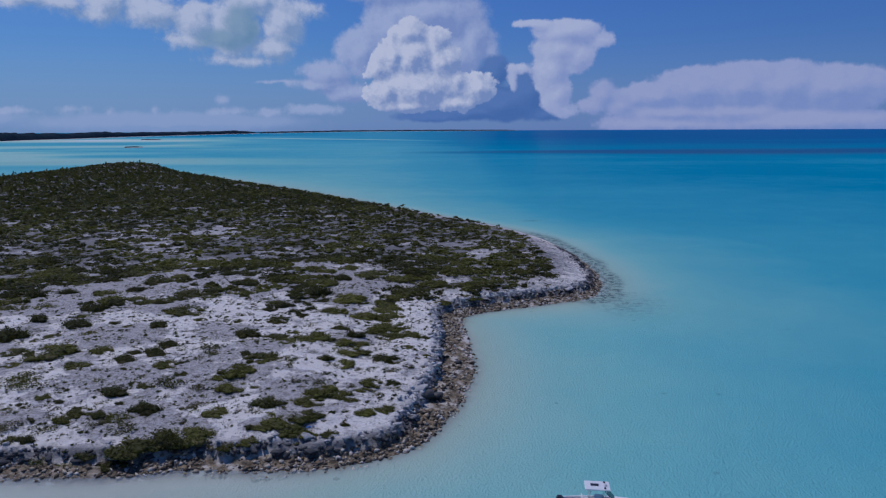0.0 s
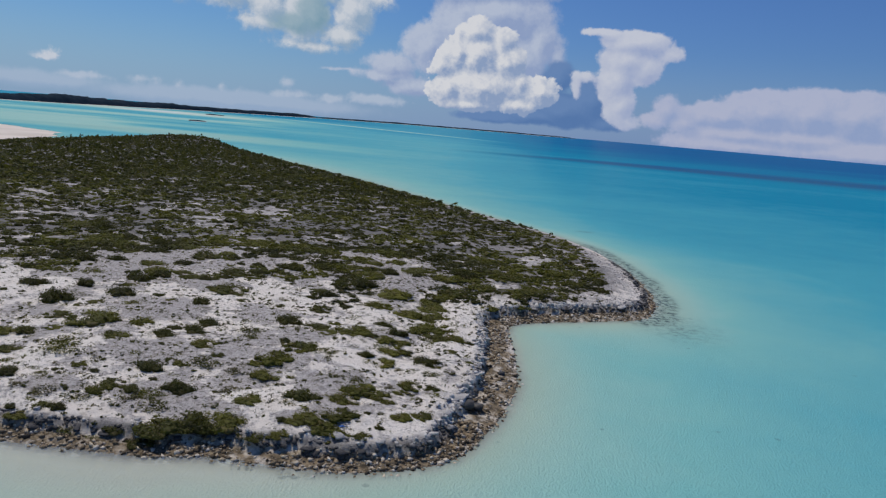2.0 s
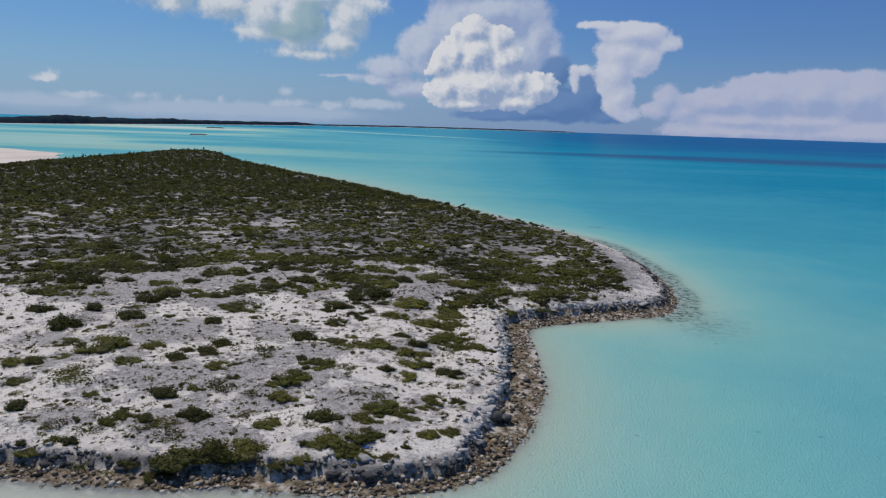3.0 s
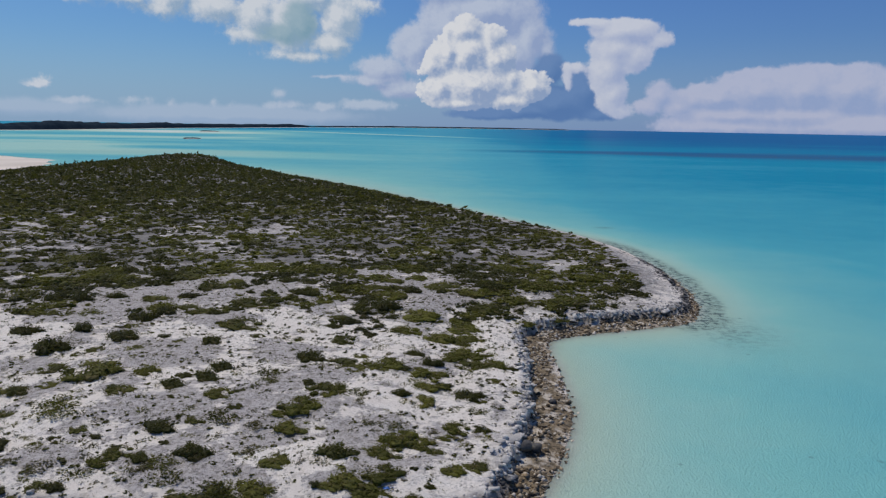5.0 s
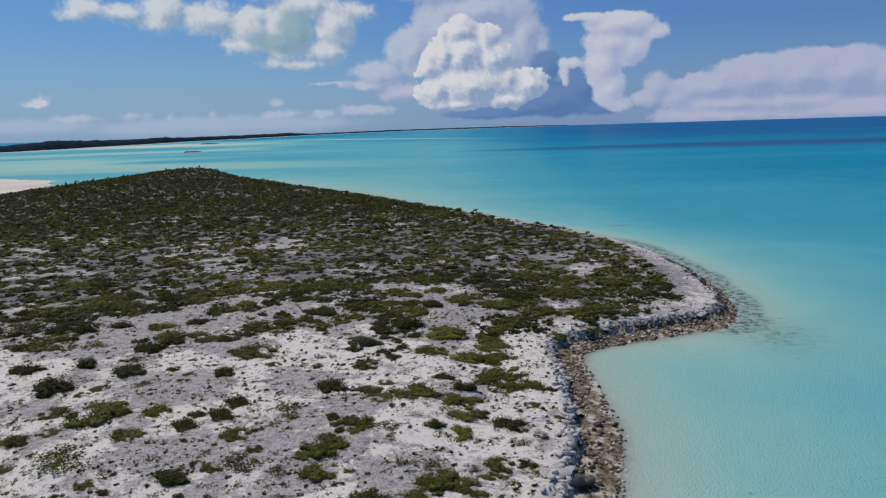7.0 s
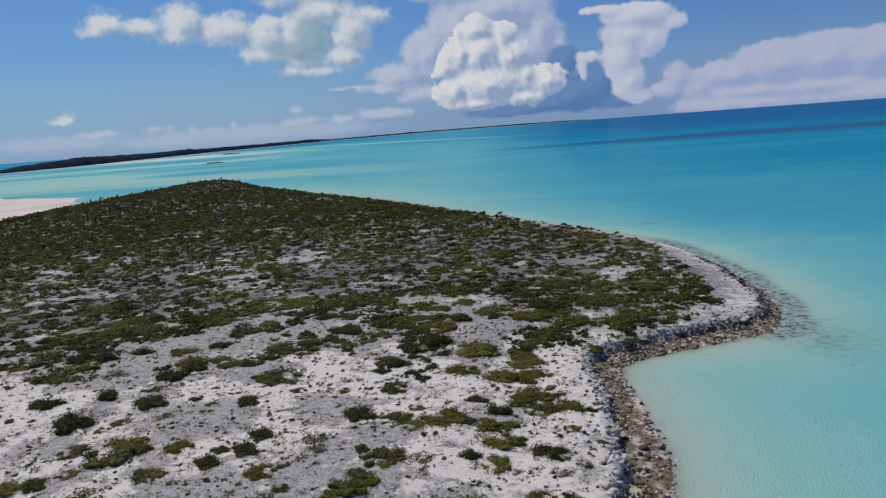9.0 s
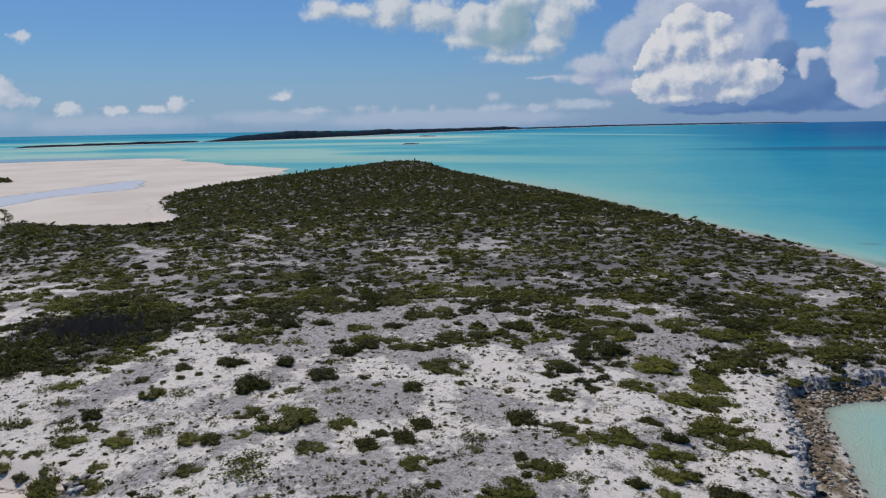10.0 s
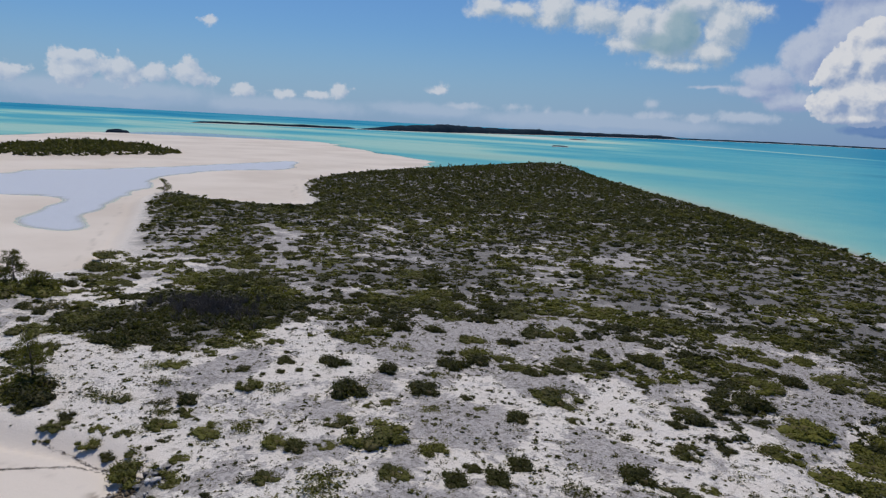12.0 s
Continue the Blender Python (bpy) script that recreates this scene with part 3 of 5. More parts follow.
def tri_mesh(name, co, faces, mats, index=None, smooth=False):
    """A mesh from arrays of points and triangles."""
    me = bpy.data.meshes.new(name)
    me.vertices.add(len(co))
    me.vertices.foreach_set("co", np.ascontiguousarray(co, dtype=np.float32).ravel())
    me.loops.add(faces.size)
    me.loops.foreach_set("vertex_index", np.ascontiguousarray(faces, dtype=np.int32).ravel())
    me.polygons.add(len(faces))
    me.polygons.foreach_set("loop_start", np.arange(0, faces.size, 3))
    if smooth:
        me.polygons.foreach_set("use_smooth", np.ones(len(faces), bool))
    for mat in mats:
        me.materials.append(mat)
    if index is not None:
        me.polygons.foreach_set("material_index", np.ascontiguousarray(index, dtype=np.int32))
    me.update(calc_edges=True)
    return me


def scatter(name, templates, spots, mats):
    """One mesh of many copies of small templates. spots: rows of x, y, z, turn, wide, high, template."""
    cos, fcs, base = [], [], 0
    for k, (tc, tf) in enumerate(templates):
        s = spots[spots[:, 6].astype(int) == k]
        if not len(s):
            continue
        ca, sa = np.cos(s[:, 3])[:, None], np.sin(s[:, 3])[:, None]
        x = (tc[:, 0] * ca - tc[:, 1] * sa) * s[:, 4:5] + s[:, 0:1]
        y = (tc[:, 0] * sa + tc[:, 1] * ca) * s[:, 4:5] + s[:, 1:2]
        z = tc[:, 2] * s[:, 5:6] + s[:, 2:3]
        cos.append(np.stack([x, y, z], -1).reshape(-1, 3))
        fcs.append((tf[None] + (base + np.arange(len(s)) * len(tc))[:, None, None]).reshape(-1, 3))
        base += len(s) * len(tc)
    return new(name, tri_mesh(name, np.concatenate(cos), np.concatenate(fcs), mats))


# ---------------------------------------------------------------- ground and sea
THICKET = smooth_loop([(-110, 92), (-101, 88.5), (-91, 89.5), (-80.5, 92), (-78.5, 100), (-83, 111), (-96, 127), (-105, 125), (-103.5, 111), (-106, 99)])


def bushiness(x, y):
    """Share of the ground under scrub, 0 to 1."""
    r = np.hypot(x + 5, y - 25)
    base = 0.28 + 0.37 * sstep(r, 82, 110) + 0.36 * sstep(r, 108, 145) + 0.30 * sstep(r, 160, 270)
    patch = fbm(x, y, 16, 4, 61) - 0.5
    wide = fbm(x, y, 48, 2, 63) - 0.5
    east = -0.04 * sstep(x, -45, -20) * (1 - sstep(y, 112, 140)) - 0.22 * sstep(-x, 95, 125) * (1 - sstep(y, 200, 250)) - 0.34 * sstep(-x, 26, 58) * (1 - sstep(y, 110, 150))
    t = sstep(inside_by(x, y, THICKET) + 4 * patch * 4, -3, 3)
    bare = np.exp(-((x + 61) / 9) ** 2 - ((y - 194) / 5) ** 2) + np.exp(-((x + 56) / 10) ** 2 - ((y - 120) / 5) ** 2) * 0.5
    clearing = 0.6 * sstep(fbm(x * 0.8, y, 7, 3, 67), 0.62, 0.74) * (1 - 0.7 * sstep(r, 220, 360))
    return np.clip(np.maximum(base + east + patch * 0.95 + wide * 0.35 - bare - clearing, t), 0, 1)


# grey limestone pavement lying bare in the sand, and pockets of clean sand: x, y, half width, half depth
PAVEMENT = [(-43, 95, 6.5, 5.1), (-69, 123, 8.1, 10.3), (-53, 126, 3.1, 4.9), (-85, 153, 7, 5.2), (-37, 79, 5, 3.9), (-42, 69, 2.7, 2.1), (-28, 83, 3.6, 6.1), (-25, 76, 3, 3.1), (-29, 68, 4.8, 1.8),
            (-23, 89, 3.6, 2.6), (-22, 81, 4, 3.2), (-17, 76, 3.7, 3.6), (-27, 127, 4.9, 7.6), (-17, 131, 5.1, 5.2), (-14, 119, 2.5, 8), (-55, 89, 1.3, 2.7), (-63, 112, 8.9, 8.6), (-57, 99, 2.5, 2.7)]
PAVEMENT_BACK = [(-60, 178, 5.1, 9.8), (-6, 140, 5.4, 5), (7, 150, 5.9, 5.8), (-5, 156, 3.9, 4), (-18, 160, 4, 3.7), (-73, 92, 3.5, 9), (-56, 75, 1.6, 2.3), (-93, 157, 4.7, 7.1), (-111, 123, 4.8, 7.1),
                 (-42, 109, 3.9, 3.7), (-32, 120, 5.7, 5.2), (-30, 97, 4.2, 4.8), (-44, 86, 3, 3.3), (-50, 84, 3, 2.9), (-85, 118, 3.8, 6.9), (-42, 152, 4.9, 5.8)]
SAND_POCKETS = [(-48, 75, 2.8, 3.6), (-20, 71, 3.2, 2.1), (-7, 69, 2.4, 2.3), (-48, 85, 4.6, 2.3), (-63, 101, 4.2, 3.3), (-34, 113, 2.7, 4.5), (-6, 120, 4.1, 6.5), (0, 125, 3.5, 3.6),
                (-26, 106, 3.3, 2.6), (-54, 85, 2.3, 2.5), (-40, 87, 4.9, 1.6), (-27, 102, 3.4, 3.3), (-19, 107, 3.4, 4.1), (-78, 91, 1.3, 8.3), (-87, 83, 4.6, 5.2), (-33, 109, 3.5, 5.1)]


def patches(x, y, ovals):
    """How far inside any of the ovals a place lies, 1 in the middle to 0 outside."""
    out = np.zeros(x.shape)
    for a, b, p, q in ovals:
        out = np.maximum(out, 1 - sstep(np.hypot((x - a) / p, (y - b) / q), 0.4, 1.5))
    return out


def stoniness(x, y):
    """Bare grey rock above zero, clean sand below."""
    r = np.hypot(x + 5, y - 25)
    return 0.34 * sstep(r, 88, 128) + 0.48 * patches(x, y, PAVEMENT + PAVEMENT_BACK) - 0.45 * patches(x, y, SAND_POCKETS) - 0.25 * sstep(-x, 55, 85) * (1 - sstep(y, 110, 150))


ring = 46 * np.exp(np.arange(0, 505) * 0.006)
turn_ = np.radians(np.arange(-72, 27.01, 0.2))
rr, aa = np.meshgrid(ring, turn_, indexing="ij")
gx, gy = 5 + rr * np.sin(aa), rr * np.cos(aa)
gd, gz, grub, grim, gbeach, gf, gp, gwest, gwhite, gwrack = coast(gx, gy)
wet = sstep(gbeach, 0.5, 1) * sstep(gf, 0, 10) * (1 - sstep(gz, -0.05, 0.16)) * 0.8
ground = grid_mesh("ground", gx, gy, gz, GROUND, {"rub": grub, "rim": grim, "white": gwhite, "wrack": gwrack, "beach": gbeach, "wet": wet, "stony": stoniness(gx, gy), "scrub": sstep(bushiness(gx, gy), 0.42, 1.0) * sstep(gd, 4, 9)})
tagged(ground, "low cay of white sand and grey limestone with brown rubble shore", "ground", kind="structure")


def ground_at(x, y):
    """The height of the ground sheet near places on the cay."""
    r, a = np.hypot(x - 5, y), np.arctan2(x - 5, y)
    i = np.clip(np.log(np.maximum(r, 1) / 46) / 0.006, 0, len(ring) - 1.001)
    j = np.clip((a - turn_[0]) / np.radians(0.2), 0, len(turn_) - 1.001)
    i0, j0 = i.astype(int), j.astype(int)
    u, v = i - i0, j - j0
    pick = lambda q: (q[i0, j0] * (1 - v) + q[i0, j0 + 1] * v) * (1 - u) + (q[i0 + 1, j0] * (1 - v) + q[i0 + 1, j0 + 1] * v) * u
    return pick(gz), pick(gd), pick(gwest), pick(grub), pick(grim)


def sea_depth(x, y):
    """How deep the water looks: shallow banks to the west, a deep channel to the north-east."""
    d = -inside_by(x, y, CAY)
    f = -inside_by(x, y, FLATS_LOOP) - (fbm(x, y, 60, 4, 51) - 0.5) * 34
    near = np.minimum(np.maximum(d, 0.0), np.maximum(f, 0))
    dep = 0.13 + 0.10 * sstep(d, 0.0, 1.6) * sstep(f, -2, 6) * (0.35 + 0.65 * sstep(x, -30, 0)) + 0.055 * np.minimum(near, 10) * (1 + 0.7 * sstep(y, 150, 260) * sstep(x + 0.5 * y, 60, 130)) + 0.026 * np.clip(near - 10, 0, 44) + 0.006 * np.clip(near - 48, 0, 150)
    east = x * 0.92 - 0.0 * y
    dep += 0.8 * sstep(east, 30, 260) * sstep(y, 60, 500)
    dep += 0.45 * sstep(d, 4, 26) * sstep(x, 22, 45) * sstep(y, 105, 150)
    dep *= 1 - 0.6 * (1 - sstep(x, -28, 2)) * (1 - sstep(d, 4, 26)) * (1 - sstep(y, 66, 90))
    dep *= 1 - 0.42 * (1 - sstep(x, -80, 60)) * sstep(y, 180, 340) * (1 - sstep(y, 1300, 1900))
    r, az = np.hypot(x, y), np.degrees(np.arctan2(x, y))
    bank = (1 - sstep(az, -21, -5)) * sstep(r, 380, 800)
    streak = fbm(x * 0.5 + y * 0.1, y, 170, 4, 71)
    dep = dep * (1 - bank) + bank * (0.62 + 1.5 * sstep(streak, 0.38, 0.68))
    # pale bank and a long thin sand bar beyond the islets
    dep *= 1 - 0.9 * np.exp(-((x + 930) / 330) ** 2 - ((y - 2050) / 300) ** 2)
    off = (y - 1764 + 1.107 * x) / 1.49 + 25 * (fbm(x, y, 260, 3, 75) - 0.5)
    dep *= 1 - 0.96 * np.exp(-(off / 42) ** 2) * sstep(-x, -90, 80) * (1 - sstep(-x, 700, 950))
    # the long dark weed band, then open water
    dep += 9.0 * np.exp(-((y - 925 + 0.03 * x - 30 * (fbm(x, y, 150, 3, 79) - 0.5)) / (36 + 70 * sstep(x, -60, 420))) ** 2) * sstep(az, -5, 10) * (0.4 + 0.9 * fbm(x * 0.35, y, 110, 4, 72))
    dep += 6.0 * sstep(az, -8, 16) * sstep(y + 60 * (fbm(x * 0.4, y, 200, 3, 77) - 0.5), 850, 1500) + 3.0 * sstep(az, -4, 10) * sstep(y, 1500, 2600)
    dep += 3.0 * sstep(r, 2300, 3400) * (1 - sstep(az, -18, -4))
    dep *= 0.85 + 0.3 * fbm(x * 0.4, y, 90, 4, 78)
    dep += (0.03 - dep) * sstep(-f, -4, 14)
    return dep, d, f


turns = np.radians(np.concatenate([np.arange(-80, 40, 0.25), np.arange(40, 280, 5.0)]))
rings = np.concatenate([[0.5, 12, 25], 34 * np.exp(np.arange(0, 255) * 0.008), 260 * np.exp(np.arange(0, 150) * 0.0198)])
rings = rings[rings < 4800]
rings = np.append(rings, 4860.0)
rr, aa = np.meshgrid(rings, turns, indexing="ij")
sx, sy = rr * np.sin(aa), rr * np.cos(aa)
sdep, sd, sf = sea_depth(sx, sy)
pond = sstep(inside_by(sx, sy, FLATS_LOOP), -10, 15)
bed_z = coast(sx, sy)[1]
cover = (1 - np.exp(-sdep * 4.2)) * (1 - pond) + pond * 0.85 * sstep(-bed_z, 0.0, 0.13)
weed = np.exp(-((sx - 28.7) / 2.2) ** 2 - ((sy - 238) / 1.6) ** 2) + 0.6 * np.exp(-((sx - 31) / 5.5) ** 2 - ((sy - 124) / 8) ** 2) * (0.4 + fbm(sx, sy, 3, 3, 85)) + sstep(-sd, -3.0, 0.5) * sstep(sy, 62, 70) * 0.15 + 1.3 * sstep(-sd + 2.5 * (fbm(sx, sy, 9, 3, 83) - 0.5), -5.0, -2.2) * sstep(sy, 119, 128) * sstep(sx, 22, 27) * (1 - sstep(sy, 190, 245))
band = np.exp(-((sy - 925 + 0.03 * sx - 30 * (fbm(sx, sy, 150, 3, 79) - 0.5)) / (40 + 75 * sstep(sx, -60, 420))) ** 4) * sstep(np.degrees(np.arctan2(sx, sy)), -7, 6)
weed = weed + 0.55 * band * (0.5 + fbm(sx * 0.3, sy, 80, 3, 73))
# far out the sheet lifts a little, as the true horizon lies farther off than the sheet's edge
cover = np.maximum(np.maximum(cover, 0.85 * np.clip(weed, 0, 1)), sstep(rr, 560, 860) * (1 - pond))
sea_z = 12.0 * sstep(rr, 2600, 4900)
sea = grid_mesh("water", sx, sy, sea_z, WATER, {"depth": sdep, "cover": np.clip(cover, 0, 1), "weed": np.clip(weed, 0, 1)}, wrap=True)
tagged(sea, "calm turquoise shallow sea turning deep blue far out", "sea", kind="structure")


# ---------------------------------------------------------------- plants: templates
rng = np.random.default_rng(5)


def ico(sub):
    bm = bmesh.new()
    bmesh.ops.create_icosphere(bm, subdivisions=sub, radius=1.0)
    co = np.array([v.co[:] for v in bm.verts])
    fc = np.array([[v.index for v in f.verts] for f in bm.faces])
    bm.free()
    return co, fc


ICO1, ICO2 = ico(1), ico(2)
OCTA = (np.array([(1, 0, 0), (-1, 0, 0), (0, 1, 0), (0, -1, 0), (0, 0, 1), (0, 0, -1)], float),
        np.array([(0, 2, 4), (2, 1, 4), (1, 3, 4), (3, 0, 4), (2, 0, 5), (1, 2, 5), (3, 1, 5), (0, 3, 5)]))


def leaf_quads(centres, normals, size):
    """Two triangles for each leaf clump, bent along the middle."""
    n = len(centres)
    up = rng.normal(size=(n, 3))
    a = np.cross(normals, up)
    a /= np.linalg.norm(a, axis=1)[:, None] + 1e-9
    b = np.cross(normals, a)
    s = (size * rng.uniform(0.6, 1.35, n))[:, None]
    co = np.stack([centres - a * s, centres - b * s * 0.7 + normals * s * 0.25, centres + a * s, centres + b * s * 0.7 + normals * s * 0.25], 1).reshape(-1, 3)
    i = np.arange(n)[:, None] * 4
    return co, np.concatenate([i + np.array([[0, 1, 2]]), i + np.array([[0, 2, 3]])], 1).reshape(-1, 3)


def bush(leaves, size, lumps, flat=0.55, core=True, spread=0.75, fine=1):
    """A lumpy low dome about 1 wide in radius and flat high: a dark inner mass and leaf clumps over it."""
    cos, fcs, base = [], [], 0
    ang, rad = rng.uniform(0, 6.283, lumps), spread * np.sqrt(rng.uniform(0, 1, lumps))
    w_ = rng.uniform(0.24, 0.50, lumps) * (1.25 - 0.5 * rad)
    cx, cy, hz = rad * np.cos(ang), rad * np.sin(ang), flat * rng.uniform(0.65, 1.1, lumps) * (1.15 - 0.55 * rad)
    for k in range(lumps):
        if core:
            c, f = (OCTA, ICO1, ICO2)[fine]
            c = c * (1 + 0.22 * rng.normal(size=(len(c), 1)))
            c = c * [w_[k] * 0.74, w_[k] * 0.74, hz[k] * 0.68] + [cx[k], cy[k], 0.0]
            c[:, 2] = np.maximum(c[:, 2], -0.06)
            cos.append(c), fcs.append(f + base)
            base += len(c)
    each = max(1, leaves // lumps)
    for k in range(lumps):
        v = rng.normal(size=(each, 3))
        v[:, 2] = np.abs(v[:, 2]) * 0.9
        v /= np.linalg.norm(v, axis=1)[:, None]
        r = rng.uniform(0.66, 1.28, (each, 1))
        c = v * r * [w_[k], w_[k], hz[k]] + [cx[k], cy[k], 0.02]
        nrm = v + 0.55 * rng.normal(size=v.shape)
        nrm /= np.linalg.norm(nrm, axis=1)[:, None]
        lc, lf = leaf_quads(c, nrm, np.full(each, size))
        cos.append(lc), fcs.append(lf + base)
        base += len(lc)
    return np.concatenate(cos), np.concatenate(fcs)


def twigs(count, tall, spread):
    """Thin three-sided stems that fork once, fanning out from the root."""
    cos, fcs, base = [], [], 0
    for _ in range(count):
        a, lean = rng.uniform(0, 6.283), rng.uniform(0.2, 1.0) * spread
        p0 = np.array([0.08 * math.cos(a), 0.08 * math.sin(a), -0.05])
        p1 = np.array([lean * math.cos(a), lean * math.sin(a), tall * rng.uniform(0.5, 1.0)])
        for q0, q1, r in ((p0, p1, 0.022), ((p0 + p1) / 2, (p0 + p1) / 2 + rng.normal(size=3) * 0.18 + [0, 0, 0.18 * tall + 0.1], 0.013)):
            for q, rad in ((q0, r), (q1, r * 0.35)):
                cos.append(np.stack([q + rad * np.array([math.cos(t), math.sin(t), 0]) for t in (0, 2.1, 4.2)]))
            fcs.append(np.array([[0, 1, 4], [0, 4, 3], [1, 2, 5], [1, 5, 4], [2, 0, 3], [2, 3, 5]]) + base)
            base += 6
    return np.concatenate(cos), np.concatenate(fcs)


NEAR_BUSH = [bush(1300, 0.05, n, f, True, sp, 2) for n, f, sp in ((9, 0.52, 0.62), (14, 0.5, 0.85), (18, 0.42, 0.92), (8, 0.5, 0.66), (16, 0.46, 0.9), (11, 0.5, 0.74))]
LOOSE_BUSH = [bush(460, 0.07, n, f, False, 0.98, 1) for n, f in ((15, 0.42), (11, 0.38), (19, 0.36), (13, 0.46))]
LOOSE_LOW = [bush(60, 0.14, n, f, False, 0.95, 0) for n, f in ((9, 0.45), (7, 0.4), (12, 0.4), (8, 0.5))]
TUFT = [bush(8, 0.36, 1, 0.6, True, 0.2, 0) for _ in range(5)]
DRY_TUFT = [bush(20, 0.17, 5, 0.5, False, 0.8, 1) for _ in range(4)]
MID_BUSH = [bush(90, 0.13, n, f, True, 0.75, 1) for n, f in ((4, 0.5), (3, 0.55), (5, 0.42), (4, 0.6))]
LIGHT_BUSH = [bush(24, 0.2, n, f, True, 0.6, 0) for n, f in ((2, 0.5), (3, 0.45), (2, 0.42), (2, 0.55))]
FAR_BUSH = [bush(9, 0.36, n, 0.75, True, 0.5, 0) for n in (2, 1, 1, 2)]


# ---------------------------------------------------------------- plants: where they grow
def sprinkle(count, lo, hi, seed):
    """Even-handed random places in the sheet's sector, from lo to hi metres off."""
    g = np.random.default_rng(seed)
    r = np.sqrt(g.uniform(lo * lo, hi * hi, count))
    a = np.radians(g.uniform(-70, 25, count))
    return -5 + r * np.sin(a), 22 + r * np.cos(a), g


def clumped(x, y, b):
    """Low scrub runs together in flat mats a few metres across, with bare ground between."""
    return sstep(fbm(x, y, 7.5, 4, 91) + (b - 0.5) * 0.62, 0.415, 0.50)


def grow(count, lo, hi, seed, wide, high, kinds, power=1.0, edge=6.0, fade=0.0, mats=0, stop=0.0):
    x, y, g = sprinkle(count, lo, hi, seed)
    z, d, wd, rub, rim = ground_at(x, y)
    b = bushiness(x, y)
    b = np.maximum(clumped(x, y, b), 0.10 * b) * sstep((fbm(x, y, 11, 3, 93) - 0.5) * mats, -0.10, 0.06) if mats else np.maximum(b, 0.2) ** power
    edge = edge + 4.5 * sstep(x, 17, 24) * (1 - sstep(y, 170, 200))
    edge = edge + 7.0 * sstep(-x, 100, 120) * (1 - sstep(y, 235, 260)) * fbm(x, y, 6, 3, 97) * sstep(d, 0, 3)
    keep = ((d > edge + 2.0 * g.uniform(-1, 1, count)) & (rub < 0.1) & (g.uniform(0, 1, count) < b))
    if stop:
        keep &= g.uniform(0, 1, count) < 1 - sstep(np.hypot(x + 5, y - 22), stop, hi)
    if fade:  # thin out towards the near end
        keep &= g.uniform(0, 1, count) < sstep(np.hypot(x + 5, y - 22), lo, fade)
    x, y, z, d = x[keep], y[keep], z[keep], d[keep]
    n = len(x)
    w_ = wide[0] * (wide[1] / wide[0]) ** g.uniform(0, 1, n) ** 1.6
    h_ = w_ * g.uniform(high[0], high[1], n)
    return np.stack([x, y, z - 0.03, g.uniform(0, 6.283, n), w_, h_, g.integers(0, kinds, n)], 1)


# shrubs that stand apart, by kind and from the shore inwards: x, y, radius
DARK_SHORE = [(-32.5, 62.8, 1.1), (-21.4, 63.9, 0.5), (-25.2, 64.1, 1.7), (-43, 64.2, 0.7), (-39, 64.8, 0.9), (-23.2, 66.1, 1), (-18.7, 66.9, 0.6), (-9.6, 67.4, 0.5), (-34.3, 69.5, 1),
    (-11.1, 69.5, 0.4), (-47.4, 70.2, 1.3), (-9.8, 70.2, 0.3), (-30.2, 70.5, 1.6), (-51.5, 71.1, 1.2), (-74.6, 71.5, 0.5), (-17.9, 71.6, 1.7), (-53.7, 72.2, 0.6), (-33.5, 72.3, 0.5),
    (-39.9, 72.8, 0.6), (-67.6, 73, 1), (-81.7, 73.3, 1.6)]
DARK_FLAT = [(-76.5, 74.7, 1.1), (-35.1, 74.9, 1.7), (-64.8, 75.2, 0.5), (-81.5, 75.5, 1), (-83.9, 75.7, 3.1), (-5.6, 77.9, 0.8), (-19, 80.6, 0.3), (-36.9, 81.3, 0.4), (-53.1, 81.9, 1.4),
    (-69.8, 83.8, 1.4)]
DARK_MIDDLE = [(-59.8, 84.1, 0.5), (-38.1, 84.4, 1.4), (-72, 84.4, 0.5), (-14, 84.5, 1), (-7.1, 85.8, 1.5), (-24.1, 86.1, 0.9), (-35.4, 86.7, 1.5), (-37.8, 86.8, 0.9), (-106.5, 87, 1.3),
    (-99.5, 87, 1), (-91, 88.4, 1.7), (-10, 88.4, 0.9), (-34.8, 90, 1.5), (-108.1, 90.2, 1.3), (-112.4, 90.3, 1.4), (-103, 90.3, 1.3), (-14.9, 91.7, 0.9), (-70.9, 92.2, 1.1),
    (-68, 92.4, 0.5), (-32.7, 93.2, 0.4)]
DARK_INNER = [(-25.8, 94, 1.9), (-66.9, 94.1, 0.7), (-57.6, 94.4, 2.3), (-11.7, 94.6, 1.4), (-2.4, 95.6, 0.8), (-65.5, 95.7, 0.7), (-69.1, 97.1, 1.4), (-13.9, 97.3, 1.2), (-121.1, 97.6, 3),
    (-39.3, 98.8, 1.5), (-71.1, 99.6, 0.6), (-51.1, 99.8, 2.3), (-64.1, 99.8, 2.1), (-46.2, 100.2, 0.8), (-57.6, 102, 1.7), (-114.6, 102.4, 0.8), (-121.3, 102.9, 1.8), (-20.7, 104.6, 1.1),
    (-113.8, 104.8, 1.5), (-41.2, 106.3, 0.7), (-26, 107.3, 1.1)]
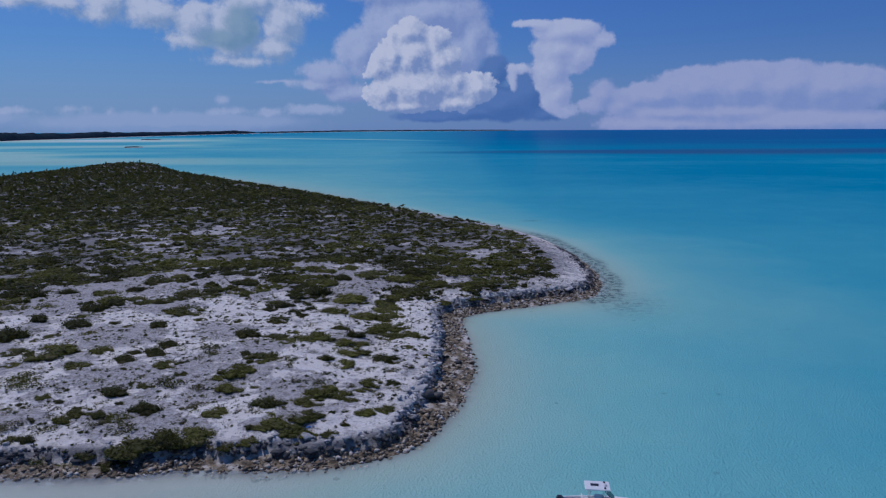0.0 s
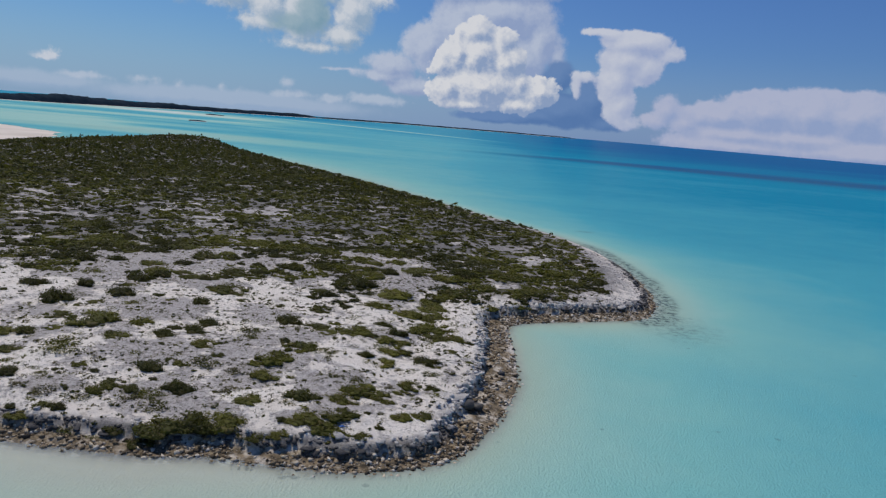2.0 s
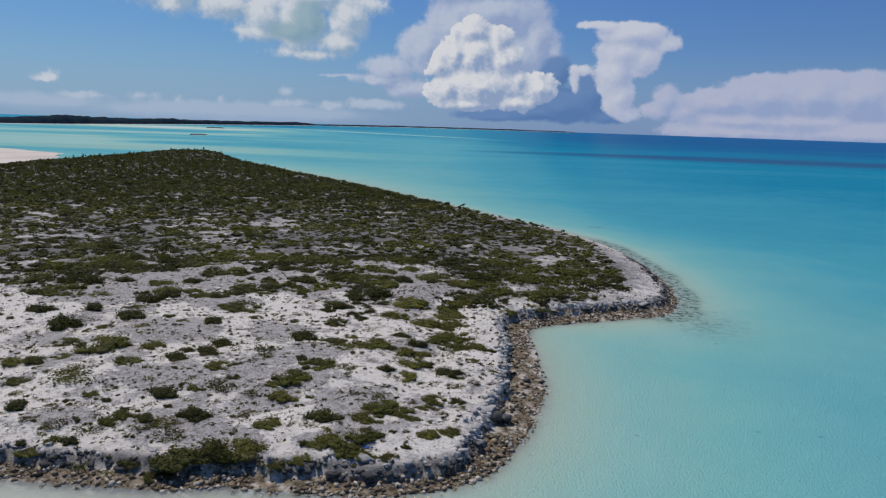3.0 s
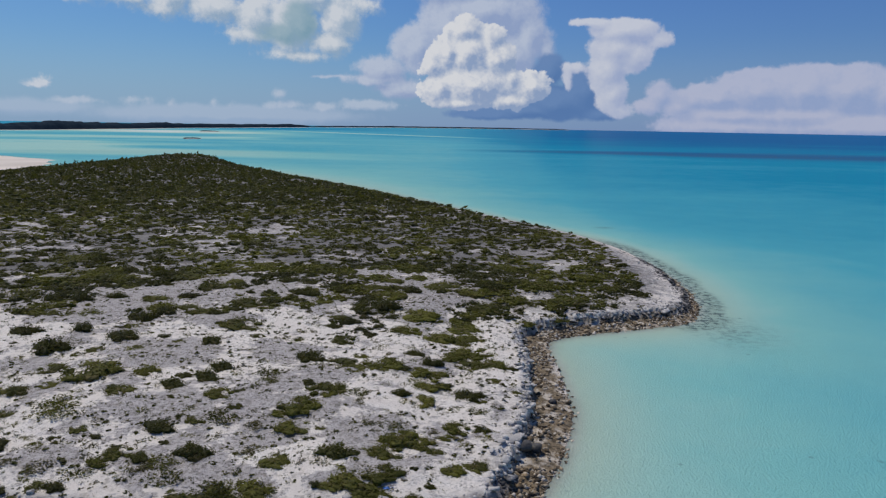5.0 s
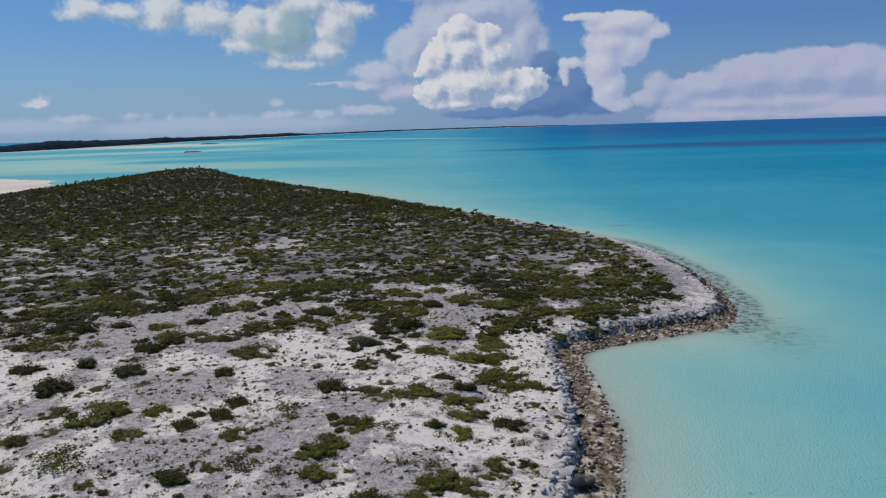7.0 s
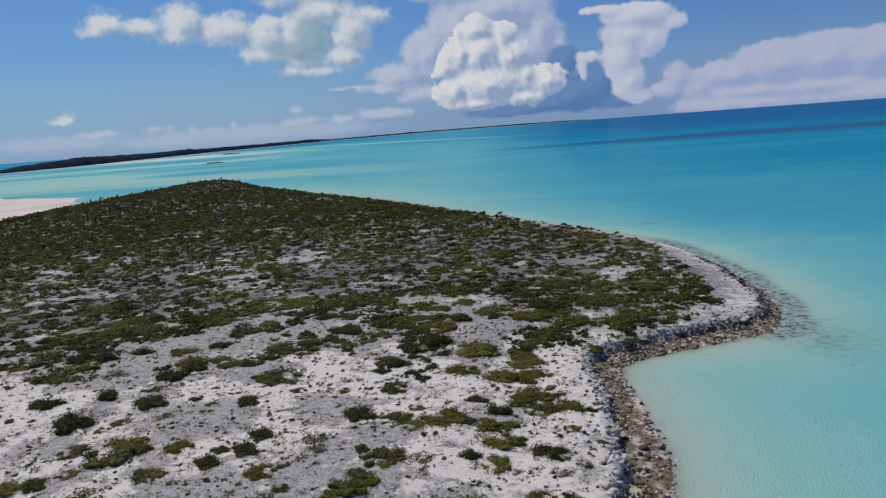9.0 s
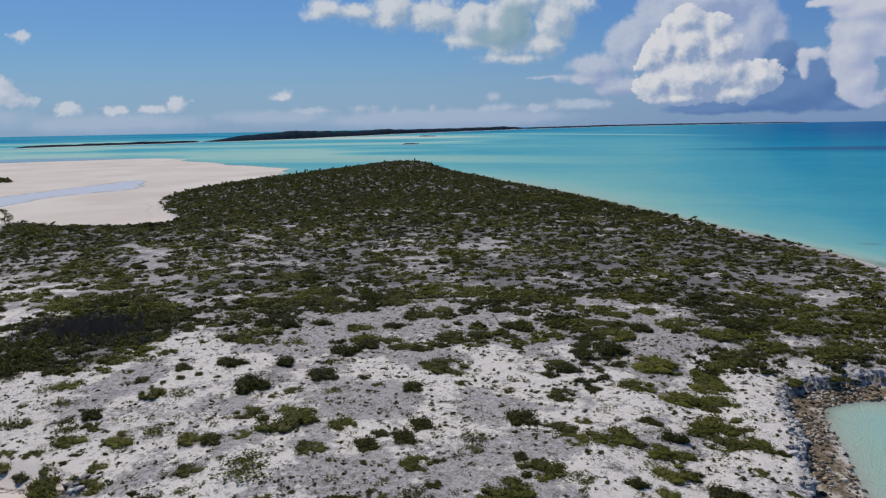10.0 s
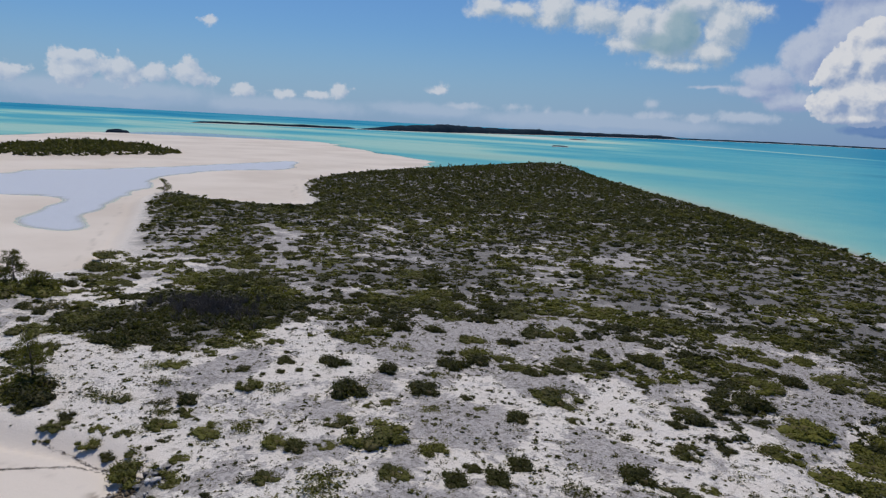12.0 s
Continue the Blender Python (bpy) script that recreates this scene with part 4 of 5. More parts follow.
DARK_BACK = [(-52.8, 108.2, 2.1), (-24.2, 109.4, 1.7), (-43.7, 111.4, 1.2), (-50.9, 111.7, 1.9), (-109.1, 112.2, 1.2), (-119.8, 113.7, 1.3), (-41.6, 113.7, 1.2), (-32, 115.9, 0.8), (-70.3, 116, 1.9),
    (-23.9, 116.2, 1.5), (-66.4, 116.5, 1.9), (-20.9, 118.2, 2.5), (-56.9, 118.4, 1), (-139.6, 118.8, 1.8), (-61.9, 118.8, 1.6), (-37.9, 119.1, 1.5), (-51.2, 120.2, 1.4), (-107.3, 121.9, 1.5)]
DARK_FAR = [(-116.2, 122.1, 1.3), (-39.6, 123.4, 1.2), (-76.3, 123.6, 0.8), (-42.8, 123.8, 0.9), (-33.7, 124.2, 2.2), (-29.3, 126.6, 1.4), (-57.7, 126.9, 1), (2.6, 127, 0.9), (-59.8, 127.4, 1.2),
    (-82.9, 127.7, 1.2), (-17.8, 128.1, 1.8), (-76.4, 130.7, 1.1), (-28.3, 130.7, 0.9), (-39.2, 131.4, 1.4), (-5.3, 134.6, 2.4), (-61.4, 135, 2.1), (-85, 135.5, 0.8), (-83.1, 137.8, 1.7),
    (-70, 138.6, 1.6), (6.3, 139.6, 1), (8.4, 139.9, 1), (-123.4, 143.2, 1.8), (-96.1, 146.7, 1.9), (-80.3, 147.8, 2.4), (-117.1, 148.3, 1.8), (-124.1, 150.4, 1.9), (-95, 151.6, 1.9),
    (-84.4, 153.2, 1.5)]
OLIVE_SHORE = [(-29.5, 62.1, 1.1), (-41.7, 63, 0.9), (-28.5, 63.2, 1.7), (-19.9, 63.8, 1), (-18, 64.4, 0.8), (-27.1, 64.7, 2.1), (-13.8, 64.7, 0.3), (-40, 64.9, 1.1), (-24.1, 65.4, 2),
    (-10.8, 65.6, 0.7), (-12.9, 65.8, 0.9), (-10.8, 66, 0.5), (-14.5, 66.4, 1.4), (-17.4, 67.1, 0.9), (-15.6, 67.9, 1.6), (-13.5, 68.5, 1.4), (-37.2, 68.8, 1.1), (-57, 69, 0.7),
    (-23, 70.1, 1.1), (-8.1, 70.2, 0.9), (-36.6, 70.4, 1.1), (-75.4, 71.1, 0.4), (-6.2, 71.3, 0.9), (-13.8, 72.3, 1.2), (-62.8, 72.5, 1.9), (-58.8, 72.5, 1.5), (-75.8, 72.9, 1.1),
    (-9.6, 72.9, 0.7), (-70.7, 73.3, 1.1), (-76.1, 73.7, 0.9)]
OLIVE_FLAT = [(-42.2, 74, 0.7), (-10.9, 74.3, 1.1), (-65.4, 74.3, 0.8), (-12.7, 74.9, 1.5), (-71.8, 75, 0.9), (-60.7, 75.4, 0.8), (-69.1, 75.8, 0.9), (-8.8, 76.1, 0.7), (-51.2, 76.5, 1.1),
    (-20.5, 76.5, 0.5), (-23.1, 76.6, 1.3), (-32.4, 76.6, 0.7), (-8, 78, 1.2), (-24.7, 78.7, 0.8), (-67.5, 78.9, 1.3), (-29.7, 79.5, 0.7), (-23.5, 80.2, 1.7), (-75.8, 80.2, 1),
    (-63, 80.5, 1.2), (-67.2, 81.7, 0.7), (-63.5, 81.7, 0.7), (-55.1, 81.8, 1.4), (-42.4, 82.1, 1.3), (-32.2, 82.3, 1.2), (-94, 83.3, 1.2), (-50.8, 83.4, 0.9), (-11.8, 83.5, 1.2)]
OLIVE_MIDDLE = [(-21.6, 84, 1.7), (-5.8, 84.6, 0.6), (-101, 85, 2.5), (-48.5, 87.2, 2.5), (-53.2, 87.8, 1.2), (-42.4, 88, 1.3), (-11.8, 88.2, 1.5), (-2.4, 88.4, 0.6), (-78.5, 89, 1.3),
    (-66.8, 89.2, 1.4), (-19.7, 90.5, 1.1), (-4.7, 90.7, 0.7), (-13, 91.2, 1.2), (-10.8, 91.5, 1.1), (-17.1, 92.1, 2.2), (-101.6, 92.3, 2.1), (-21.9, 92.5, 1.6), (-53.2, 92.6, 0.5),
    (-46.4, 92.7, 0.4)]
OLIVE_INNER = [(-74.8, 94.3, 0.6), (-51.9, 94.6, 1), (-121.1, 95, 4.5), (-20.3, 95.6, 0.8), (-107.9, 95.8, 2), (-7.6, 96, 1.6), (-5.3, 96.7, 1.7), (-116.4, 97.1, 1.9), (-9.9, 97.8, 1.3),
    (-43.6, 98.6, 0.6), (-7.4, 100.2, 2.1), (-74.9, 101.7, 1), (-34.5, 101.7, 0.7), (-23.5, 101.8, 1.3), (-12.2, 105.6, 1.8), (-8.2, 106, 2.2), (-38.2, 106.4, 2.4), (-16.3, 107.1, 1.6)]
OLIVE_BACK = [(-118.9, 108.3, 2.1), (-115.7, 108.6, 1.5), (-125.2, 109.3, 1.9), (-9.1, 111.2, 1.9), (-26.2, 111.4, 1.2), (-46.4, 111.6, 1.2), (-45.9, 112.3, 1.1), (-124.2, 112.4, 1.6), (-52, 113.4, 1.9),
    (-9.2, 113.5, 1.6), (-48.5, 113.8, 1.3), (-15.6, 114.8, 2.4), (-133.3, 117.4, 3.5), (-0.5, 117.5, 1.2), (-55.4, 117.9, 1.4), (-40.9, 118, 2.6), (-109.2, 118.1, 3), (-7.8, 118.8, 1.8),
    (-123.7, 120, 1.1), (4.7, 121.3, 1.5)]
OLIVE_FAR = [(-5.3, 122.5, 2.6), (-20.9, 124, 2.2), (-63, 125.4, 1.2), (-49.5, 126, 2.1), (-145, 126.6, 3.2), (-114.7, 127.2, 1.3), (-100, 127.4, 2.5), (-73.8, 128, 2.1), (-78.7, 128.2, 1.2),
    (-1.8, 128.3, 2.2), (-24.3, 129.2, 1.2), (7.6, 129.5, 2.3), (-107, 130.2, 1.6), (-47.8, 130.2, 1.3), (-8, 130.6, 2.3), (-66.7, 130.7, 2.1), (-124.2, 131.4, 1.5), (-70, 132.5, 2.1),
    (-13.2, 132.7, 2.3), (-114.7, 133.4, 2.2), (-87, 133.8, 0.9), (-109.9, 134.6, 1.1), (-55.9, 134.8, 3.1), (-21.9, 135, 1.4), (-51.5, 135, 0.8), (-74.9, 136.9, 2), (3.2, 137, 1.9),
    (-118.1, 138.1, 2.3), (-73, 138.2, 2.2), (-18, 138.6, 1.5), (-0.5, 138.7, 2.1), (-130.7, 142.9, 1.9), (-86, 147, 3.6)]
STRAGGLING_SHORE = [(-33.9, 62.1, 0.6), (-36.5, 62.4, 0.9), (-30.9, 66.8, 1.3), (-38.6, 67.1, 1.4), (-41, 67.4, 1.6), (-44.5, 67.6, 0.8), (-33.6, 68.3, 1.1), (-32, 69.2, 1.1), (-20.9, 70.3, 0.7),
    (-18.8, 70.3, 0.6), (-53.8, 70.4, 0.7), (-44.3, 70.7, 0.7), (-26.1, 71.9, 1), (-45.8, 72.2, 0.7), (-60.2, 72.7, 1.1), (-49.4, 73.2, 0.7), (-61.5, 73.7, 0.7)]
STRAGGLING_FLAT = [(-26.1, 76.6, 1.1), (-45.9, 76.9, 1.8), (-10.3, 76.9, 0.6), (-30.6, 77.2, 1.6), (-13.9, 77.2, 1.1), (-16, 77.4, 0.8), (-68.6, 77.5, 0.9), (-53.8, 77.8, 0.5), (-46.8, 78.7, 1.7),
    (-61.6, 79, 0.8), (-79.6, 79.2, 1.3), (-77.4, 80, 1.6), (-70.1, 80.9, 1.2), (-17.5, 81.5, 0.8), (-72.2, 82.2, 1.3), (-6.1, 82.4, 0.9), (-10.2, 82.5, 0.6), (-60, 82.7, 1.3),
    (-18.7, 83.5, 1), (-17.3, 83.7, 0.6)]
STRAGGLING_MIDDLE = [(-75.2, 85.6, 1.3), (-28.2, 86.5, 0.9), (-80.1, 87.2, 1.4), (-85.8, 87.6, 1.1), (-29.2, 88.1, 1.2), (-98, 88.4, 0.8), (-64.2, 90.3, 1.3), (-111.2, 92.8, 2.8)]
STRAGGLING_INNER = [(-47.4, 95.7, 0.9), (-17.2, 97, 0.7), (-76.1, 99, 1.5)]
STRAGGLING_BACK = [(-69.4, 108.8, 1.6), (-61.2, 109.8, 1.5), (-93.4, 119.4, 3.3), (-77.2, 120.5, 3)]
STRAGGLING_FAR = [(-127, 128.3, 1.7), (-136.3, 136.5, 2.5)]


# shrubs as things of their own: foliage over a fan of stems
SHRUB_MESH = [tri_mesh("foliage", c, f, [m]) for (c, f), m in zip(NEAR_BUSH, (LEAF_DARK, LEAF_OLIVE, LEAF_OLIVE, LEAF_DARK, LEAF_OLIVE, LEAF_DARK))]
LOOSE_MESH = [tri_mesh("foliage", c, f, [m]) for (c, f), m in zip(LOOSE_BUSH, (LEAF_OLIVE, LEAF_DRY, LEAF_OLIVE, LEAF_OLIVE))]
STEM_MESH = [tri_mesh("stem", *twigs(7, 0.42, 0.7), [TWIG]) for _ in range(3)]
SHRUB_LABELS = ["dense dark green salt-tolerant shrub on pale sand", "rounded olive green shrub on pale sand", "spreading olive green shrub on sand",
                "low dark green shrub on grey rock", "leafy olive green shrub on sand", "flat dark green shrub on sand"]
sg = np.random.default_rng(31)


def shrub(x, y, radius, kind, tall, loose=False):
    z = float(ground_at(np.array([x]), np.array([y]))[0][0])
    thing = new("shrub")
    thing.matrix_world = pose(x, y, z - 0.05, 0, 0, sg.uniform(-25, 25) + 180 * int(sg.integers(0, 2))) @ Matrix.Diagonal((radius * sg.uniform(1.1, 1.32), radius * sg.uniform(0.85, 1.2), radius * tall * 1.1, 1))
    for name, me in (("foliage", LOOSE_MESH[kind % 4] if loose else SHRUB_MESH[kind]), ("stem", STEM_MESH[kind % 3])):
        new(name, me).parent = thing
    tagged(thing, "thin straggling olive shrub with bare stems on sand" if loose else SHRUB_LABELS[kind], "shrub", "shrubs on the sandy flat")


for x, y, radius in DARK_SHORE + DARK_FLAT + DARK_MIDDLE + DARK_INNER + DARK_BACK + DARK_FAR:
    shrub(x, y, radius, (0, 3, 5)[int(sg.integers(0, 3))], sg.uniform(0.62, 0.95))
for x, y, radius in OLIVE_SHORE + OLIVE_FLAT + OLIVE_MIDDLE + OLIVE_INNER + OLIVE_BACK + OLIVE_FAR:
    shrub(x, y, radius * 1.1, (1, 2, 4)[int(sg.integers(0, 3))], sg.uniform(0.42, 0.7))
for x, y, radius in STRAGGLING_SHORE + STRAGGLING_FLAT + STRAGGLING_MIDDLE + STRAGGLING_INNER + STRAGGLING_BACK + STRAGGLING_FAR:
    shrub(x, y, radius, int(sg.integers(0, 4)), sg.uniform(0.4, 0.7), True)

tufts = grow(42000, 24, 150, 11, (0.10, 0.60), (0.4, 0.7), 5, 0.45, 4.0, 0.0, 0, 95)
tagged(scatter("tuft", TUFT, tufts, [LEAF_DARK]), "small dark green tufts scattered over the pale sand", "tuft", kind="stuff")
sticks = grow(5200, 24, 110, 19, (0.35, 0.9), (0.3, 0.7), 3, 0.5, 6.0, 0.0, 0, 75)
tagged(scatter("dead_brush", [twigs(6, 0.6, 0.9) for _ in range(3)], sticks, [TWIG]), "grey dead twigs and stems lying on the sand", "brush", kind="stuff")
dry = grow(24000, 24, 145, 12, (0.2, 0.8), (0.4, 0.7), 4, 0.5, 6.0, 0.0, 0, 105)
tagged(scatter("dry_brush", DRY_TUFT, dry, [LEAF_DRY]), "dry brown and straw coloured low brush on sand", "brush", kind="stuff")
low_mats = grow(2600, 30, 104, 26, (0.35, 1.0), (0.22, 0.5), 4, 0.6, 5.0, 0.0, 0, 84)
tagged(scatter("scrub", LOOSE_LOW, low_mats, [LEAF_OLIVE]), "thin low olive scrub creeping over the pale sand", "scrub", kind="stuff")
low_mats = grow(1500, 30, 104, 27, (0.3, 0.8), (0.25, 0.55), 4, 0.6, 5.0, 0.0, 0, 84)
tagged(scatter("scrub", MID_BUSH, low_mats, [LEAF_DARK]), "small dark scrub scattered over sand and rock", "scrub", kind="stuff")
mids = grow(7400, 74, 132, 13, (0.6, 2.0), (0.32, 0.56), 4, 1.3, 6.0, 104, 1)
tagged(scatter("scrub", MID_BUSH, mids, [LEAF_OLIVE]), "olive green low scrub in patches over sand and rock", "scrub", kind="stuff")
mids2 = grow(5900, 74, 132, 14, (0.6, 1.9), (0.36, 0.62), 4, 1.3, 6.0, 104, -1)
tagged(scatter("scrub", MID_BUSH, mids2, [LEAF_DARK]), "dark green low scrub in patches over sand and rock", "scrub", kind="stuff")
mids3 = grow(27000, 120, 320, 23, (0.9, 2.5), (0.34, 0.62), 4, 1.3, 6.0, 0.0, 1)
tagged(scatter("scrub", LIGHT_BUSH, mids3, [LEAF_OLIVE]), "olive green scrub thickening towards the coppice", "scrub", kind="stuff")
mids4 = grow(22000, 120, 330, 24, (0.9, 2.4), (0.36, 0.66), 4, 1.3, 6.0, 0.0, -1)
tagged(scatter("scrub", LIGHT_BUSH, mids4, [LEAF_DARK]), "dark green scrub thickening towards the coppice", "scrub", kind="stuff")
far = grow(62000, 170, 600, 15, (1.1, 2.6), (0.32, 0.72), 4, 1.3, 4.5, 290)
tagged(scatter("coppice", FAR_BUSH, far, [LEAF_WOOD]), "dense dark green coppice covering the far end of the cay", "coppice", kind="stuff")
tall_ = grow(5200, 300, 600, 16, (1.0, 2.0), (0.9, 1.7), 4, 1.3, 6.0, 420)
tagged(scatter("coppice", FAR_BUSH, tall_, [LEAF_WOOD]), "taller dark bushes standing out of the far coppice", "coppice", kind="stuff")
gt = np.random.default_rng(18)
tx_, ty_ = gt.uniform(-116, -76, 2400), gt.uniform(82, 128, 2400)
tin = (inside_by(tx_, ty_, THICKET) - 1 + 18 * (fbm(tx_, ty_, 9, 3, 19) - 0.5) > 0) & (gt.uniform(0, 1, 2400) < 0.5)
thick = np.stack([tx_, ty_, ground_at(tx_, ty_)[0] - 0.05, gt.uniform(0, 6.28, 2400), gt.uniform(0.6, 1.9, 2400), gt.uniform(0.5, 1.25, 2400), gt.integers(0, 4, 2400)], 1)[tin]
tagged(scatter("thicket", MID_BUSH, thick, [LEAF_THICKET]), "tall dark thicket standing in white sand", "thicket", kind="stuff")
# grey dead brush in the heart of the thicket, and bushes along the beach beside it
dx_, dy_ = gt.normal(-93, 4.2, 260), gt.normal(107, 2.6, 260)
dead = np.stack([dx_, dy_, ground_at(dx_, dy_)[0] + 0.2, gt.uniform(0, 6.28, 260), gt.uniform(0.9, 1.9, 260), gt.uniform(0.9, 1.7, 260), gt.integers(0, 3, 260)], 1)
tagged(scatter("dead_brush", [twigs(12, 0.8, 0.8) for _ in range(3)], dead, [TWIG]), "grey leafless brush inside the dark thicket", "brush", kind="stuff")
bx_ = np.concatenate([gt.normal(-126, 2.2, 46), gt.normal(-93.5, 1.8, 14), gt.normal(-86.2, 1.6, 22)])
by_ = np.concatenate([gt.uniform(91, 104, 46), gt.normal(81, 1.0, 14), gt.normal(75.2, 1.2, 22)])
fringe = np.stack([bx_, by_, ground_at(bx_, by_)[0] - 0.05, gt.uniform(0, 6.28, 82), gt.uniform(0.7, 1.7, 82), gt.uniform(0.6, 1.3, 82), gt.integers(0, 4, 82)], 1)
tagged(scatter("thicket", MID_BUSH, fringe, [LEAF_OLIVE]), "olive green bushes crowding the edge of the beach", "thicket", kind="stuff")
# thin dark lines of washed-up weed on the beach
lines = []
for ax, ay, bx, by in ((-72.8, 66.3, -70.9, 68.2), (-70.9, 68.2, -68.6, 70.4), (-68.6, 70.4, -66.1, 71.4), (-66.1, 71.4, -64.0, 71.9), (-75.1, 71.1, -70.6, 71.6), (-70.6, 71.6, -67.9, 71.5), (-67.9, 71.5, -65.0, 72.0)):
    s_ = gt.uniform(0, 1, 60)
    lines.append(np.stack([ax + (bx - ax) * s_ + gt.normal(0, 0.09, 60), ay + (by - ay) * s_ + gt.normal(0, 0.09, 60)], 1))
lines = np.concatenate(lines)
n_ = len(lines)
weeds = np.stack([lines[:, 0], lines[:, 1], ground_at(lines[:, 0], lines[:, 1])[0], gt.uniform(0, 6.28, n_), gt.uniform(0.08, 0.24, n_), gt.uniform(0.03, 0.08, n_), gt.integers(0, 4, n_)], 1)
tagged(scatter("wrack_line", DRY_TUFT, weeds, [TWIG]), "dark lines of washed-up weed on the white beach", "seaweed", kind="stuff")
gw = np.random.default_rng(17)
wx_, wy_ = gw.uniform(-610, -380, 9000), gw.uniform(215, 440, 9000)
wz_, _d, wd_, _r, _q = ground_at(wx_, wy_)
on = (wd_ > 2 + 5 * gw.uniform(0, 1, 9000)) & (fbm(wx_, wy_, 26, 3, 99) + 0.008 * wd_ > 0.50)
west_spots = np.stack([wx_, wy_, wz_ - 0.05, gw.uniform(0, 6.28, 9000), gw.uniform(1.3, 3.0, 9000), 0.8 + 2.6 * gw.uniform(0, 1, 9000) ** 2, gw.integers(0, 4, 9000)], 1)[on][:2600]
tagged(scatter("coppice", FAR_BUSH, west_spots, [LEAF_WOOD]), "dark scrub on a small cay beyond the sand flats", "coppice", kind="stuff")

# rubble on the tidal shelf
g = np.random.default_rng(21)
STONE = []
for _ in range(6):
    c, f = OCTA
    STONE.append(((c + 0.22 * g.normal(size=c.shape)) * [1, 0.8, 0.62], f))
x, y = g.uniform(-68, 34, 330000), g.uniform(58, 200, 330000)
z, d, _, rub, _ = ground_at(x, y)
reach_ = 0.3 + 4.2 * np.clip(fbm(x, y, 5, 3, 27) - 0.38, 0, 1)
keep = (rub > 0.25) & (d > -reach_) & (g.uniform(0, 1, len(x)) < np.where(d > 0, 0.9, 0.6 * np.clip(1 + d / reach_, 0, 1)))
x, y, z, d = x[keep], y[keep], z[keep], d[keep]
n = len(x)
bare_ = fbm(x, y, 2.6, 3, 29) > 0.57
keep = ~(bare_ & (g.uniform(0, 1, n) < 0.75))
x, y, z, d = x[keep], y[keep], z[keep], d[keep]
n = len(x)
size = 0.06 * (0.42 / 0.06) ** g.uniform(0, 1, n) ** 2.1
stones = np.stack([x, y, z + size * 0.15, g.uniform(0, 6.283, n), size, size, g.integers(0, 6, n)], 1)
tagged(scatter("rubble", STONE, stones, [RUBBLE_STONE]), "brown and tan loose rubble stones along the tide line", "rubble", kind="stuff")

# ledge blocks: weathered limestone, angular and undercut, along the broken edge
def angular(cuts, squash):
    """A broken block: a box with corners struck off by random planes."""
    bm = bmesh.new()
    bmesh.ops.create_cube(bm, size=1.8)
    for _ in range(cuts):
        v = Vector(g.normal(size=3)).normalized()
        cut = bmesh.ops.bisect_plane(bm, geom=bm.verts[:] + bm.edges[:] + bm.faces[:], plane_co=v * g.uniform(0.55, 0.95), plane_no=v, clear_outer=True)
        bmesh.ops.holes_fill(bm, edges=[e for e in cut["geom_cut"] if isinstance(e, bmesh.types.BMEdge)])
    bmesh.ops.triangulate(bm, faces=bm.faces)
    bm.verts.index_update()
    co, fc = np.array([v.co[:] for v in bm.verts]) * squash, np.array([[v.index for v in f.verts] for f in bm.faces])
    bm.free()
    return co, fc


SHARD = [angular(5, np.array([1.0, 0.7, 0.55])) for _ in range(8)]
BLOCKS = [tri_mesh("rock", *angular(4, np.array([1.0, 0.75, 0.6])), [LEDGE_STONE]) for _ in range(9)]
x, y = g.uniform(-66, 32, 90000), g.uniform(60, 178, 90000)
z, d, _, rub, rim = ground_at(x, y)
steep = np.hypot(ground_at(x + 0.4, y)[0] - z, ground_at(x, y + 0.4)[0] - z)
edge_ = (d > 1.5) & (d < 8) & (rim > 0.35)
cand = np.flatnonzero(edge_ & (steep > 0.14))
x, y, z, d, steep, edge_ = x[cand], y[cand], z[cand], d[cand], steep[cand], edge_[cand]
pick = np.argsort(-(np.minimum(steep, 0.3 + 0.5 * g.uniform(0, 1, len(x))) * edge_))
placed = []
for i in pick[:9000]:
    if len(placed) >= 285:
        break
    if all((x[i] - a) ** 2 + (y[i] - b) ** 2 > 0.36 for a, b in placed):
        placed.append((x[i], y[i]))
        ob = new("rock", BLOCKS[len(placed) % 9])
        s = 0.16 + 0.26 * g.uniform() ** 1.8
        ob.matrix_world = pose(x[i], y[i], z[i] - 0.05 * s, g.uniform(-26, 26), g.uniform(-26, 26), g.uniform(0, 360)) @ Matrix.Diagonal((s * 1.15, s, s * g.uniform(0.7, 1.2), 1))
        tagged(ob, "weathered pale grey limestone block on the ledge", "rock", "rocks along the ledge")
more = pick[:13000]
sz = 0.07 + 0.25 * g.uniform(0, 1, len(more)) ** 2
tagged(scatter("ledge_stone", SHARD, np.stack([x[more], y[more], z[more] + 0.06, g.uniform(0, 6.28, len(more)), sz, sz * g.uniform(0.7, 1.4, len(more)), g.integers(0, 8, len(more))], 1), [LEDGE_STONE]),
       "broken grey limestone shards along the low ledge", "stones", kind="stuff")
# broad flat plates of the ledge that overhang its dark undercut
PLATES = [tri_mesh("plate", *angular(9, np.array([1.0, 0.8, 0.40])), [LEDGE_STONE]) for _ in range(8)]
laid = []
order_ = np.flatnonzero((d > 1.6) & (x < 27))
